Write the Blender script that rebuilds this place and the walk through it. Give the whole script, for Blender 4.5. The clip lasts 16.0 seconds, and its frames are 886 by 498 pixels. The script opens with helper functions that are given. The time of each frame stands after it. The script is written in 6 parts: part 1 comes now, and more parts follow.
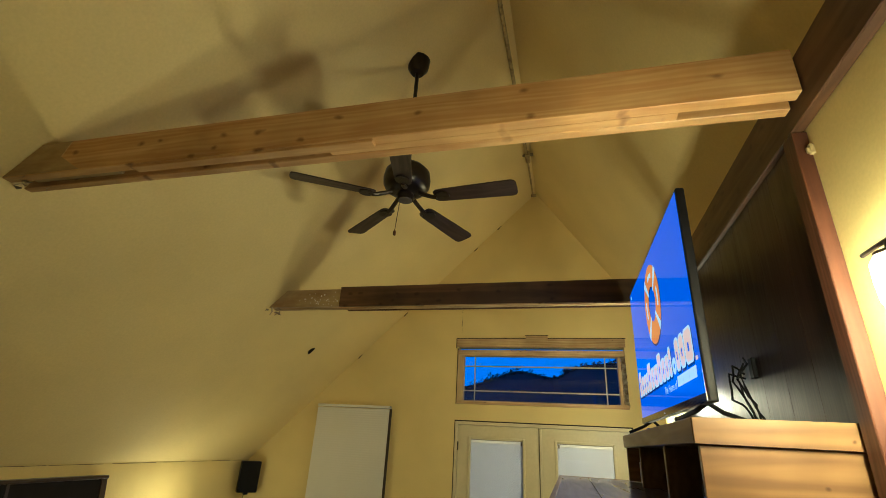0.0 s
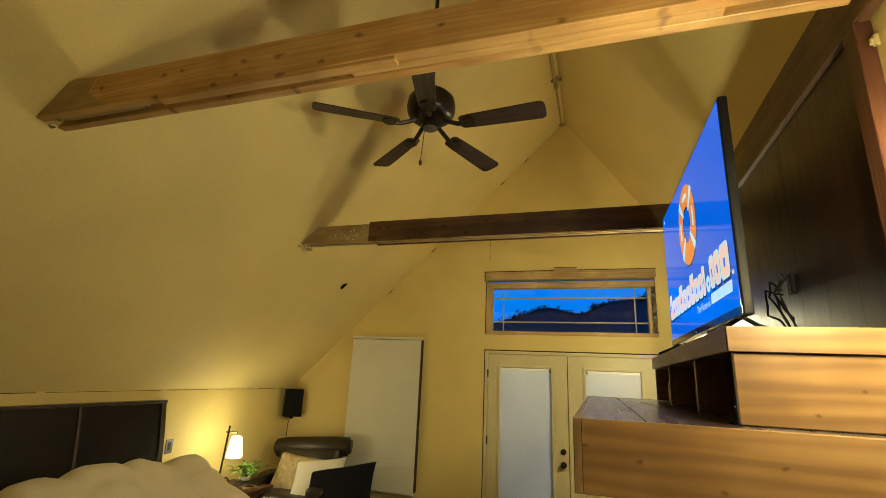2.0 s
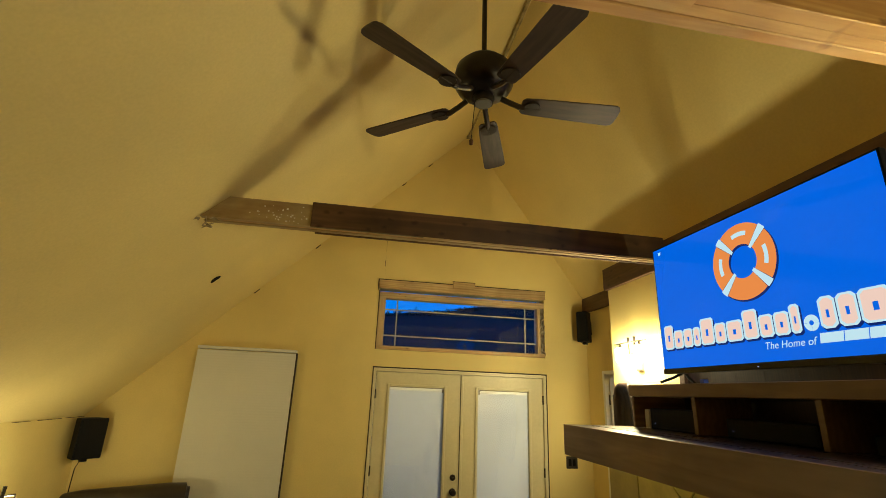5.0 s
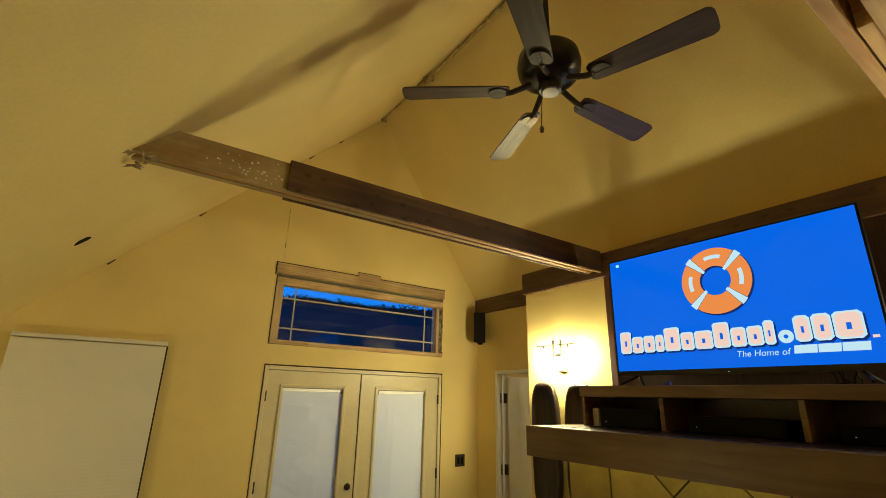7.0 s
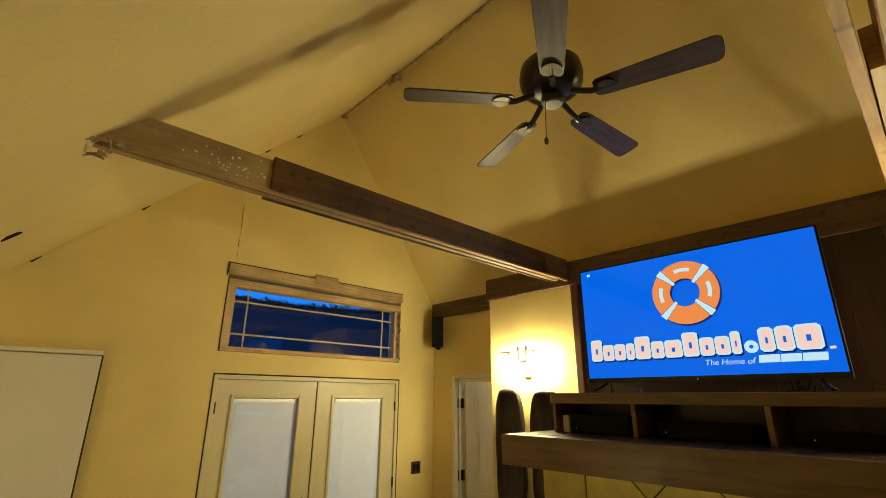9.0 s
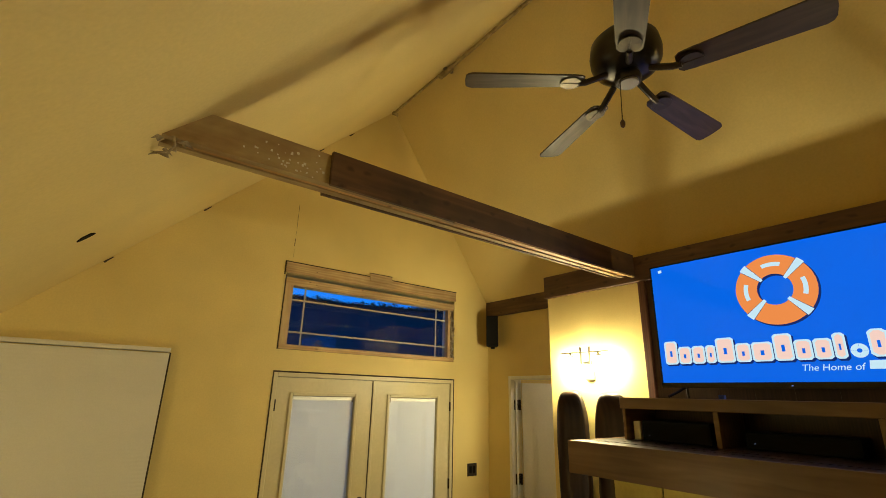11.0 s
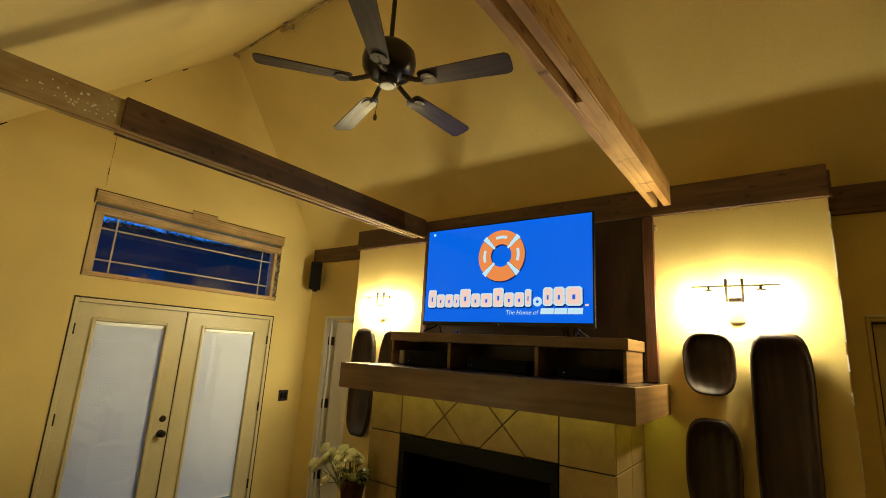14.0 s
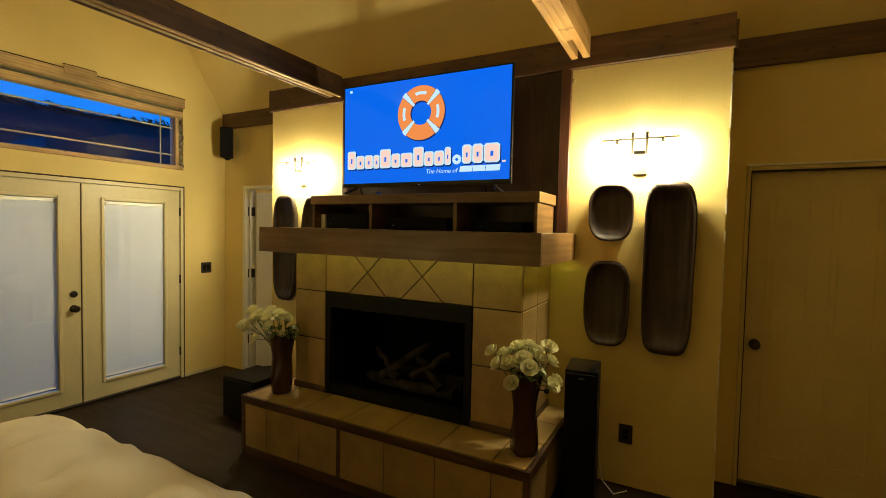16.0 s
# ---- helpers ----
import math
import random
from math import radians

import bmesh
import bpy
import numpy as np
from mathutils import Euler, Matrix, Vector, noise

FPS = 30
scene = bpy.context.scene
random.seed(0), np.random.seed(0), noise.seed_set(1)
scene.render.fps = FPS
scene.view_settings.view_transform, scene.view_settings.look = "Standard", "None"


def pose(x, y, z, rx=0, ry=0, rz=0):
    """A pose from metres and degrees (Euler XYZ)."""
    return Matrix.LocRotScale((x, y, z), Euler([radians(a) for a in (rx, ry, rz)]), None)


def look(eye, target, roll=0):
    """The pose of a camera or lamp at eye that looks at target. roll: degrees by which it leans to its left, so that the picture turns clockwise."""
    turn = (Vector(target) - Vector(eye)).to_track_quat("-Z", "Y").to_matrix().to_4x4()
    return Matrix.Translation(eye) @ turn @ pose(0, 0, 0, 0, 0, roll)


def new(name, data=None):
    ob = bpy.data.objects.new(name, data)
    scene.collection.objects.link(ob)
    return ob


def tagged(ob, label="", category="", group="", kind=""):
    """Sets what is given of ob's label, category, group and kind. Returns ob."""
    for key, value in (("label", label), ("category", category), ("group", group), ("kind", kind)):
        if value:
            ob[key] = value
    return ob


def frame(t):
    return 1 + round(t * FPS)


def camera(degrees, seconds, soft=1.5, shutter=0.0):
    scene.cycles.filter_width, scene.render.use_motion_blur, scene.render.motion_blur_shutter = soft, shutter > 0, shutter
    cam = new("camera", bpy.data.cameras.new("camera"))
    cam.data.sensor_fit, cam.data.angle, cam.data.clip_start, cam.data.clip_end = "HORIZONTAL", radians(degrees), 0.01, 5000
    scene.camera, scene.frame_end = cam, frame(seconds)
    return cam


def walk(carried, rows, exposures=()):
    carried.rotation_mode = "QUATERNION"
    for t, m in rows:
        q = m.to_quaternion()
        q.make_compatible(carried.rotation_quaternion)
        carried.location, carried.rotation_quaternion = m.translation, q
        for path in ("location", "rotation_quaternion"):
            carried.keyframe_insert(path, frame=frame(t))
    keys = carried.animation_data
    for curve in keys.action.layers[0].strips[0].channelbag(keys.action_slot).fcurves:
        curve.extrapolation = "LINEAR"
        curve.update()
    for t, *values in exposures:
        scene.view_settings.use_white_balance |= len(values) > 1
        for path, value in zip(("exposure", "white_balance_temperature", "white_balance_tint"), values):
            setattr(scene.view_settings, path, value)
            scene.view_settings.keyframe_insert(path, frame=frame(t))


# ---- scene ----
cam = camera(87.3, 16.0, soft=0.75)
PATH = [
    (0, (0.115, 0.166, 1.818), (-0.376, 1.945, 2.588), 3.3),
    (0.5, (0.116, 0.171, 1.803), (-0.432, 1.959, 2.513), 2.4),
    (1, (0.127, 0.179, 1.781), (-0.453, 1.988, 2.405), 1.9),
    (1.5, (0.133, 0.186, 1.763), (-0.483, 2.007, 2.315), 2.2),
    (2, (0.1, 0.193, 1.755), (-0.51, 2.025, 2.279), 2.7),
    (2.5, (-0.048, 0.211, 1.741), (-0.625, 2.063, 2.231), 2.4),
    (3, (-0.266, 0.352, 1.723), (-0.77, 2.228, 2.2), 2.4),
    (3.5, (-0.535, 0.524, 1.739), (-0.846, 2.435, 2.24), 1.8),
    (4, (-0.833, 0.53, 1.801), (-0.899, 2.452, 2.349), 1.7),
    (4.2, (-0.932, 0.523, 1.816), (-0.921, 2.442, 2.381), 1.9),
    (6.5, (-2.021, 1.192, 1.81), (-1.123, 2.87, 2.423), 1.7),
    (7, (-2.256, 1.319, 1.825), (-1.177, 2.89, 2.433), 1.4),
    (7.5, (-2.423, 1.326, 1.851), (-1.164, 2.756, 2.458), 1.0),
    (8, (-2.45, 1.337, 1.847), (-1.059, 2.642, 2.449), 0.5),
    (8.5, (-2.461, 1.401, 1.865), (-1.044, 2.681, 2.461), -0.1),
    (9, (-2.458, 1.558, 1.886), (-1.155, 2.947, 2.496), 0.3),
    (9.2, (-2.446, 1.631, 1.895), (-1.196, 3.066, 2.511), 0.5),
    (11.3, (-2.442, 1.702, 1.908), (-1.288, 3.225, 2.499), 1.5),
    (11.5, (-2.438, 1.639, 1.897), (-1.258, 3.149, 2.466), 1.4),
    (12, (-2.46, 1.454, 1.864), (-1.221, 2.929, 2.402), 2.2),
    (12.5, (-2.473, 1.252, 1.831), (-1.164, 2.678, 2.334), 3.0),
    (13, (-2.438, 1.042, 1.8), (-1.043, 2.401, 2.257), 3.8),
    (13.5, (-2.445, 0.936, 1.796), (-0.964, 2.202, 2.246), 3.9),
    (14, (-2.449, 0.894, 1.789), (-0.884, 2.063, 2.217), 3.3),
    (14.5, (-2.438, 0.87, 1.767), (-0.788, 1.952, 2.094), 2.4),
    (15, (-2.407, 0.855, 1.723), (-0.693, 1.874, 1.883), 2.4),
    (15.5, (-2.384, 0.84, 1.692), (-0.635, 1.808, 1.701), 1.9),
    (16, (-2.369, 0.831, 1.674), (-0.604, 1.768, 1.589), 1.2),
]
walk(cam, [(t, look(eye, target, roll)) for t, eye, target, roll in PATH],
     exposures=[(0, -0.32, 5500, 6), (1.0, -0.26, 6000, 4), (2.2, -0.18, 6500, 4), (4.2, -0.16, 6500, 5), (6.5, -0.10, 6500, 6), (12.5, -0.08, 6500, 10), (14.5, -0.12, 6500, 10), (16.0, 0.0, 6500, 10)])

# ---- light, world, exposure ----
world = bpy.data.worlds.new("dusk")
scene.world = world
world.use_nodes = True
wn = world.node_tree
wn.nodes["Background"].inputs[0].default_value = (0.004, 0.24, 1.0, 1)
wn.nodes["Background"].inputs[1].default_value = 1.0

LAMP = (1.0, 0.87, 0.50)
SCONCE_POWER = 390.0
BED_POWER = 36.0


# ---- materials ----
def nodes(name):
    m = bpy.data.materials.new(name)
    m.use_nodes = True
    t = m.node_tree
    return m, t, t.nodes["Principled BSDF"], t.nodes, t.links


def setin(b, key, v):
    b.inputs[key].default_value = v


def surf(name, col, rough=0.6, metal=0.0, var=0.15, scale=6.0, fine=60.0, bump=0.1, stain=None, stretch=(1, 1, 1), rand=0.0, spec=0.5, bumpdist=0.004):
    """Paint, stone, cloth and metal: two scales of variation, with fine relief."""
    m, t, b, N, L = nodes(name)
    tc = N.new("ShaderNodeTexCoord")
    mp = N.new("ShaderNodeMapping")
    mp.inputs["Scale"].default_value = stretch
    L.new(tc.outputs["Object"], mp.inputs[0])
    n1 = N.new("ShaderNodeTexNoise")
    n1.inputs["Scale"].default_value, n1.inputs["Detail"].default_value = scale, 5
    n2 = N.new("ShaderNodeTexNoise")
    n2.inputs["Scale"].default_value, n2.inputs["Detail"].default_value = fine, 3
    L.new(mp.outputs[0], n1.inputs[0]), L.new(mp.outputs[0], n2.inputs[0])
    r1 = N.new("ShaderNodeValToRGB")
    lo = stain or tuple(c * (1 - var) for c in col)
    r1.color_ramp.elements[0].position, r1.color_ramp.elements[1].position = 0.3, 0.62
    r1.color_ramp.elements[0].color, r1.color_ramp.elements[1].color = (*lo, 1), (*col, 1)
    L.new(n1.outputs[0], r1.inputs[0])
    mix = N.new("ShaderNodeMix")
    mix.data_type, mix.blend_type = "RGBA", "MULTIPLY"
    mix.inputs[0].default_value = 0.5 * var + 0.1
    L.new(r1.outputs[0], mix.inputs[6]), L.new(n2.outputs[0], mix.inputs[7])
    out = mix.outputs[2]
    if rand:
        oi = N.new("ShaderNodeObjectInfo")
        hs = N.new("ShaderNodeHueSaturation")
        mr = N.new("ShaderNodeMapRange")
        mr.inputs[3].default_value, mr.inputs[4].default_value = 1 - rand, 1 + rand
        L.new(oi.outputs["Random"], mr.inputs[0]), L.new(mr.outputs[0], hs.inputs["Value"]), L.new(out, hs.inputs["Color"])
        out = hs.outputs[0]
    L.new(out, b.inputs["Base Color"])
    rr = N.new("ShaderNodeMapRange")
    rr.inputs[3].default_value, rr.inputs[4].default_value = max(0.02, rough - 0.08), min(1, rough + 0.08)
    L.new(n1.outputs[0], rr.inputs[0]), L.new(rr.outputs[0], b.inputs["Roughness"])
    setin(b, "Metallic", metal), setin(b, "Specular IOR Level", spec)
    if bump:
        bp = N.new("ShaderNodeBump")
        bp.inputs["Strength"].default_value, bp.inputs["Distance"].default_value = bump, bumpdist
        L.new(n2.outputs[0], bp.inputs["Height"]), L.new(bp.outputs[0], b.inputs["Normal"])
    return m


def wood(name, light, dark, axis=0, rough=0.45, knots=0.0, rings=9.0, bump=0.15, coat=0.0, blot=0.3, band=0.2):
    """Grain along one axis, broad tone changes, knots if asked."""
    m, t, b, N, L = nodes(name)
    tc = N.new("ShaderNodeTexCoord")
    mp = N.new("ShaderNodeMapping")
    sc = [rings, rings, rings]
    sc[axis] = rings * 0.09
    mp.inputs["Scale"].default_value = sc
    L.new(tc.outputs["Object"], mp.inputs[0])
    n1 = N.new("ShaderNodeTexNoise")
    n1.inputs["Scale"].default_value, n1.inputs["Detail"].default_value, n1.inputs["Distortion"].default_value = 1.3, 6, 1.2
    L.new(mp.outputs[0], n1.inputs[0])
    wv = N.new("ShaderNodeTexWave")
    wv.bands_direction = "XYZ"[(axis + 2) % 3]
    wv.inputs["Scale"].default_value, wv.inputs["Distortion"].default_value, wv.inputs["Detail"].default_value = 0.9, 9, 3
    L.new(mp.outputs[0], wv.inputs[0])
    ad = N.new("ShaderNodeMath")
    ad.operation = "MULTIPLY_ADD"
    ad.inputs[1].default_value = band
    L.new(wv.outputs["Fac"], ad.inputs[0]), L.new(n1.outputs[0], ad.inputs[2])
    r = N.new("ShaderNodeValToRGB")
    r.color_ramp.elements[0].position, r.color_ramp.elements[1].position = 0.35, 0.55 + band
    r.color_ramp.elements[0].color, r.color_ramp.elements[1].color = (*light, 1), (*dark, 1)
    L.new(ad.outputs[0], r.inputs[0])
    out = r.outputs[0]
    n3 = N.new("ShaderNodeTexNoise")
    n3.inputs["Scale"].default_value, n3.inputs["Detail"].default_value = 2.2, 3
    L.new(tc.outputs["Object"], n3.inputs[0])
    r3 = N.new("ShaderNodeValToRGB")
    r3.color_ramp.elements[0].position, r3.color_ramp.elements[1].position = 0.35, 0.6
    g = 1 - blot
    r3.color_ramp.elements[0].color, r3.color_ramp.elements[1].color = (g, g * 0.95, g * 0.9, 1), (1, 1, 1, 1)
    L.new(n3.outputs[0], r3.inputs[0])
    mx = N.new("ShaderNodeMix")
    mx.data_type, mx.blend_type = "RGBA", "MULTIPLY"
    mx.inputs[0].default_value = 1
    L.new(out, mx.inputs[6]), L.new(r3.outputs[0], mx.inputs[7])
    out = mx.outputs[2]
    if knots:
        sp, cb = N.new("ShaderNodeSeparateXYZ"), N.new("ShaderNodeCombineXYZ")
        L.new(tc.outputs["Object"], sp.inputs[0])
        for k, (o, s) in enumerate(((axis, 6.0), (1 if axis == 2 else 2, 10.0))):
            ml = N.new("ShaderNodeMath")
            ml.operation = "MULTIPLY"
            ml.inputs[1].default_value = s
            L.new(sp.outputs[o], ml.inputs[0]), L.new(ml.outputs[0], cb.inputs[k])
        vo = N.new("ShaderNodeTexVoronoi")
        vo.voronoi_dimensions = "2D"
        vo.inputs["Scale"].default_value = 1.0
        nd, va = N.new("ShaderNodeTexNoise"), N.new("ShaderNodeVectorMath")
        nd.inputs["Scale"].default_value = 14.0
        va.operation = "MULTIPLY_ADD"
        va.inputs[1].default_value = (0.35, 0.35, 0)
        L.new(tc.outputs["Object"], nd.inputs[0])
        L.new(nd.outputs["Color"], va.inputs[0]), L.new(cb.outputs[0], va.inputs[2]), L.new(va.outputs[0], vo.inputs[0])
        rk = N.new("ShaderNodeValToRGB")
        rk.color_ramp.elements[0].position, rk.color_ramp.elements[1].position = 0.05 * knots, 0.19 * knots
        rk.color_ramp.elements[0].color, rk.color_ramp.elements[1].color = (0.22, 0.12, 0.07, 1), (1, 1, 1, 1)
        gt = N.new("ShaderNodeMath")
        gt.operation = "GREATER_THAN"
        gt.inputs[1].default_value = 0.52
        L.new(vo.outputs["Color"], gt.inputs[0])
        dn = N.new("ShaderNodeMath")
        dn.operation = "ADD"
        L.new(vo.outputs["Distance"], dn.inputs[0]), L.new(gt.outputs[0], dn.inputs[1])
        L.new(dn.outputs[0], rk.inputs[0])
        mk2 = N.new("ShaderNodeMix")
        mk2.data_type, mk2.blend_type = "RGBA", "MULTIPLY"
        mk2.inputs[0].default_value = 0.7
        L.new(out, mk2.inputs[6]), L.new(rk.outputs[0], mk2.inputs[7])
        out = mk2.outputs[2]
    L.new(out, b.inputs["Base Color"])
    rr = N.new("ShaderNodeMapRange")
    rr.inputs[3].default_value, rr.inputs[4].default_value = max(0.05, rough - 0.12), min(1, rough + 0.12)
    L.new(n1.outputs[0], rr.inputs[0]), L.new(rr.outputs[0], b.inputs["Roughness"])
    bp = N.new("ShaderNodeBump")
    bp.inputs["Strength"].default_value, bp.inputs["Distance"].default_value = bump, 0.003
    L.new(ad.outputs[0], bp.inputs["Height"]), L.new(bp.outputs[0], b.inputs["Normal"])
    setin(b, "Coat Weight", coat), setin(b, "Coat Roughness", 0.2)
    return m


def glow(name, col, strength, rough=0.3, base=(0.8, 0.8, 0.8)):
    m, t, b, N, L = nodes(name)
    setin(b, "Base Color", (*base, 1)), setin(b, "Emission Color", (*col, 1)), setin(b, "Emission Strength", strength), setin(b, "Roughness", rough), setin(b, "Specular IOR Level", 0.16)
    return m


def glass(name, col=(1, 1, 1), rough=0.0):
    m, t, b, N, L = nodes(name)
    setin(b, "Base Color", (*col, 1)), setin(b, "Roughness", rough), setin(b, "Transmission Weight", 1.0), setin(b, "IOR", 1.45)
    return m


WALL = (0.81, 0.635, 0.25)
M = dict(
    wall=surf("wall_paint", WALL, 0.62, var=0.10, scale=1.6, fine=85, bump=0.10),
    ceil=surf("ceiling_paint", (0.81, 0.645, 0.28), 0.68, var=0.10, scale=1.2, fine=70, bump=0.10),
    floor=wood("floor_wood", (0.029, 0.017, 0.011), (0.019, 0.011, 0.007), 1, 0.55, rings=10, bump=0.08),
    ground=surf("ground_earth", (0.05, 0.06, 0.04), 0.9, var=0.4, scale=0.2, fine=3, bump=0.3),
    # foliage coloured near-black blue: the dusk gloom is put into the base colour
    hill=surf("hill_dusk_tone", (0.006, 0.006, 0.010), 0.9, var=0.5, scale=0.1, fine=1, bump=0.0),
    pine=wood("pine_timber", (0.71, 0.46, 0.19), (0.55, 0.30, 0.10), 0, 0.5, knots=0.75, rings=16, blot=0.35),
    painted=surf("weathered_timber", (0.52, 0.40, 0.20), 0.6, var=0.35, scale=7, fine=60, bump=0.35, stain=(0.30, 0.17, 0.07), stretch=(0.4, 1, 1)),
    darkbeam=wood("dark_stained_timber", (0.150, 0.074, 0.032), (0.068, 0.032, 0.015), 0, 0.55, knots=0.9, rings=7, blot=0.6, band=0.08),
    fascia=wood("brown_fascia_wood", (0.155, 0.076, 0.035), (0.080, 0.037, 0.018), 1, 0.5, knots=0.8, rings=14, blot=0.3),
    panel=wood("espresso_panel", (0.052, 0.023, 0.013), (0.028, 0.012, 0.008), 2, 0.38, rings=22, bump=0.05, blot=0.3),
    redtrim=wood("reddish_trim", (0.14, 0.052, 0.025), (0.08, 0.028, 0.015), 2, 0.45, rings=22),
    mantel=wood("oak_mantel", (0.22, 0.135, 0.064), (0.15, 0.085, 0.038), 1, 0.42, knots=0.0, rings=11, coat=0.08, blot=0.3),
    # lighter oak for the end faces: part of the sconce light is in the colour
    mantel_end=wood("oak_end_lit", (0.35, 0.200, 0.078), (0.20, 0.105, 0.040), 0, 0.34, knots=0.35, rings=8, coat=0.3, blot=0.45),
    mantel_top=wood("dark_mantel_top", (0.060, 0.038, 0.034), (0.032, 0.02, 0.018), 1, 0.3, rings=12, coat=0.3),
    hearthwood=wood("hearth_trim_wood", (0.12, 0.062, 0.03), (0.055, 0.026, 0.014), 1, 0.42, rings=14),
    tile=surf("stone_tile", (0.42, 0.28, 0.11), 0.42, var=0.25, scale=7, fine=45, bump=0.08, rand=0.10),
    grout=surf("dark_grout", (0.035, 0.026, 0.018), 0.9, var=0.2, scale=20, fine=150, bump=0.2),
    black=surf("black_plastic", (0.006, 0.006, 0.007), 0.48, spec=0.12, var=0.15, scale=20, fine=220, bump=0.05),
    blackmetal=surf("firebox_black_metal", (0.006, 0.006, 0.005), 0.55, spec=0.2, metal=0.1, var=0.3, scale=12, fine=160, bump=0.1),
    soot=surf("sooty_brick", (0.006, 0.005, 0.005), 0.85, spec=0.1, var=0.4, scale=10, fine=80, bump=0.3),
    log=surf("ceramic_log", (0.024, 0.020, 0.017), 0.9, spec=0.1, var=0.6, scale=14, fine=70, bump=0.6, stain=(0.07, 0.06, 0.045)),
    fan=surf("oil_rubbed_bronze", (0.022, 0.016, 0.013), 0.38, metal=0.35, var=0.25, scale=18, fine=150, bump=0.05),
    blade=wood("walnut_fan_blade", (0.060, 0.036, 0.027), (0.03, 0.018, 0.014), 0, 0.46, rings=26, coat=0.0, bump=0.05),
    silver=surf("brushed_cap", (0.20, 0.19, 0.18), 0.5, metal=0.8, var=0.1, scale=30, fine=200, bump=0.03),
    nickel=surf("brushed_nickel", (0.30, 0.26, 0.20), 0.38, metal=0.8, var=0.15, scale=30, fine=200, bump=0.05),
    bronze=surf("dark_bronze", (0.045, 0.033, 0.024), 0.4, metal=0.6, var=0.25, scale=25, fine=160, bump=0.05),
    doorpaint=surf("cream_door_paint", (0.68, 0.59, 0.35), 0.42, var=0.08, scale=3, fine=50, bump=0.06),
    doorwhite=surf("white_door_paint", (0.84, 0.82, 0.74), 0.45, var=0.06, scale=3, fine=60, bump=0.05),
    doortan=surf("tan_door_paint", (0.70, 0.56, 0.26), 0.5, var=0.08, scale=3, fine=60, bump=0.06),
    gap=surf("dark_gap", (0.05, 0.035, 0.02), 0.9, var=0.3, scale=10, fine=60, bump=0.1),
    shade=surf("white_shade_fabric", (0.68, 0.70, 0.73), 0.8, var=0.04, scale=4, fine=180, bump=0.08),
    board=surf("white_pleated_shade", (0.76, 0.73, 0.63), 0.8, var=0.05, scale=2, fine=120, bump=0.1),
    rawwood=wood("raw_window_wood", (0.64, 0.48, 0.25), (0.46, 0.30, 0.13), 0, 0.62, knots=0.4, rings=14, blot=0.35),
    rawwood_z=wood("raw_window_wood_upright", (0.62, 0.47, 0.25), (0.45, 0.29, 0.13), 2, 0.62, knots=0.4, rings=14, blot=0.35),
    plaster=surf("torn_plaster", (0.55, 0.47, 0.32), 0.85, var=0.45, scale=22, fine=90, bump=0.8, stain=(0.25, 0.16, 0.08)),
    muntin=surf("cream_muntin", (0.50, 0.42, 0.27), 0.5, var=0.1, scale=10, fine=80, bump=0.05),
    pane=glass("window_glass"),
    pipe=surf("painted_conduit", (0.50, 0.39, 0.17), 0.45, var=0.3, scale=18, fine=120, bump=0.15, stain=(0.22, 0.15, 0.06)),
    leather=surf("dark_leather", (0.028, 0.021, 0.018), 0.33, var=0.3, scale=12, fine=120, bump=0.25),
    bedleather=surf("headboard_leather", (0.012, 0.009, 0.008), 0.42, var=0.25, scale=8, fine=140, bump=0.12, spec=0.12),
    bedwood=wood("espresso_bed_wood", (0.050, 0.022, 0.015), (0.022, 0.011, 0.009), 2, 0.32, rings=16, coat=0.3),
    duvet=surf("cream_duvet", (0.80, 0.73, 0.58), 0.85, var=0.07, scale=5, fine=170, bump=0.15),
    sheet=surf("white_sheet", (0.76, 0.73, 0.66), 0.85, var=0.05, scale=5, fine=170, bump=0.12),
    pillow_tan=surf("tan_pillow", (0.62, 0.50, 0.30), 0.85, var=0.25, scale=22, fine=120, bump=0.2, stain=(0.40, 0.30, 0.15)),
    pillow_white=surf("white_pillow", (0.80, 0.76, 0.68), 0.85, var=0.05, scale=8, fine=160, bump=0.15),
    pillow_navy=surf("navy_pillow", (0.006, 0.007, 0.014), 0.9, spec=0.15, var=0.2, scale=12, fine=150, bump=0.2),
    bowl=wood("dark_carved_bowl", (0.052, 0.028, 0.018), (0.022, 0.012, 0.009), 2, 0.46, rings=7, blot=0.55, bump=0.35),
    vase=surf("brown_glazed_glass", (0.075, 0.030, 0.020), 0.16, var=0.4, scale=6, fine=30, bump=0.06, stretch=(1, 1, 0.35), spec=0.7),
    petal=surf("white_petals", (0.92, 0.89, 0.64), 0.6, var=0.10, scale=40, fine=160, bump=0.1, rand=0.05),
    leaf=surf("green_leaves", (0.12, 0.17, 0.04), 0.5, var=0.35, scale=25, fine=90, bump=0.1, rand=0.2),
    potleaf=surf("fresh_green_leaves", (0.20, 0.34, 0.06), 0.5, var=0.35, scale=25, fine=90, bump=0.1),
    stem=surf("green_stem", (0.10, 0.15, 0.05), 0.6, var=0.2, scale=20, fine=90, bump=0.1),
    ceramic=surf("white_ceramic", (0.80, 0.77, 0.70), 0.3, var=0.04, scale=8, fine=60, bump=0.03),
    standwood=wood("nightstand_wood", (0.16, 0.065, 0.032), (0.07, 0.028, 0.015), 1, 0.35, rings=14, coat=0.3),
    traywood=wood("tray_wood", (0.34, 0.20, 0.09), (0.20, 0.10, 0.045), 1, 0.5, rings=16),
    rubber=surf("black_rubber", (0.008, 0.008, 0.008), 0.75, spec=0.15, var=0.2, scale=30, fine=160, bump=0.1),
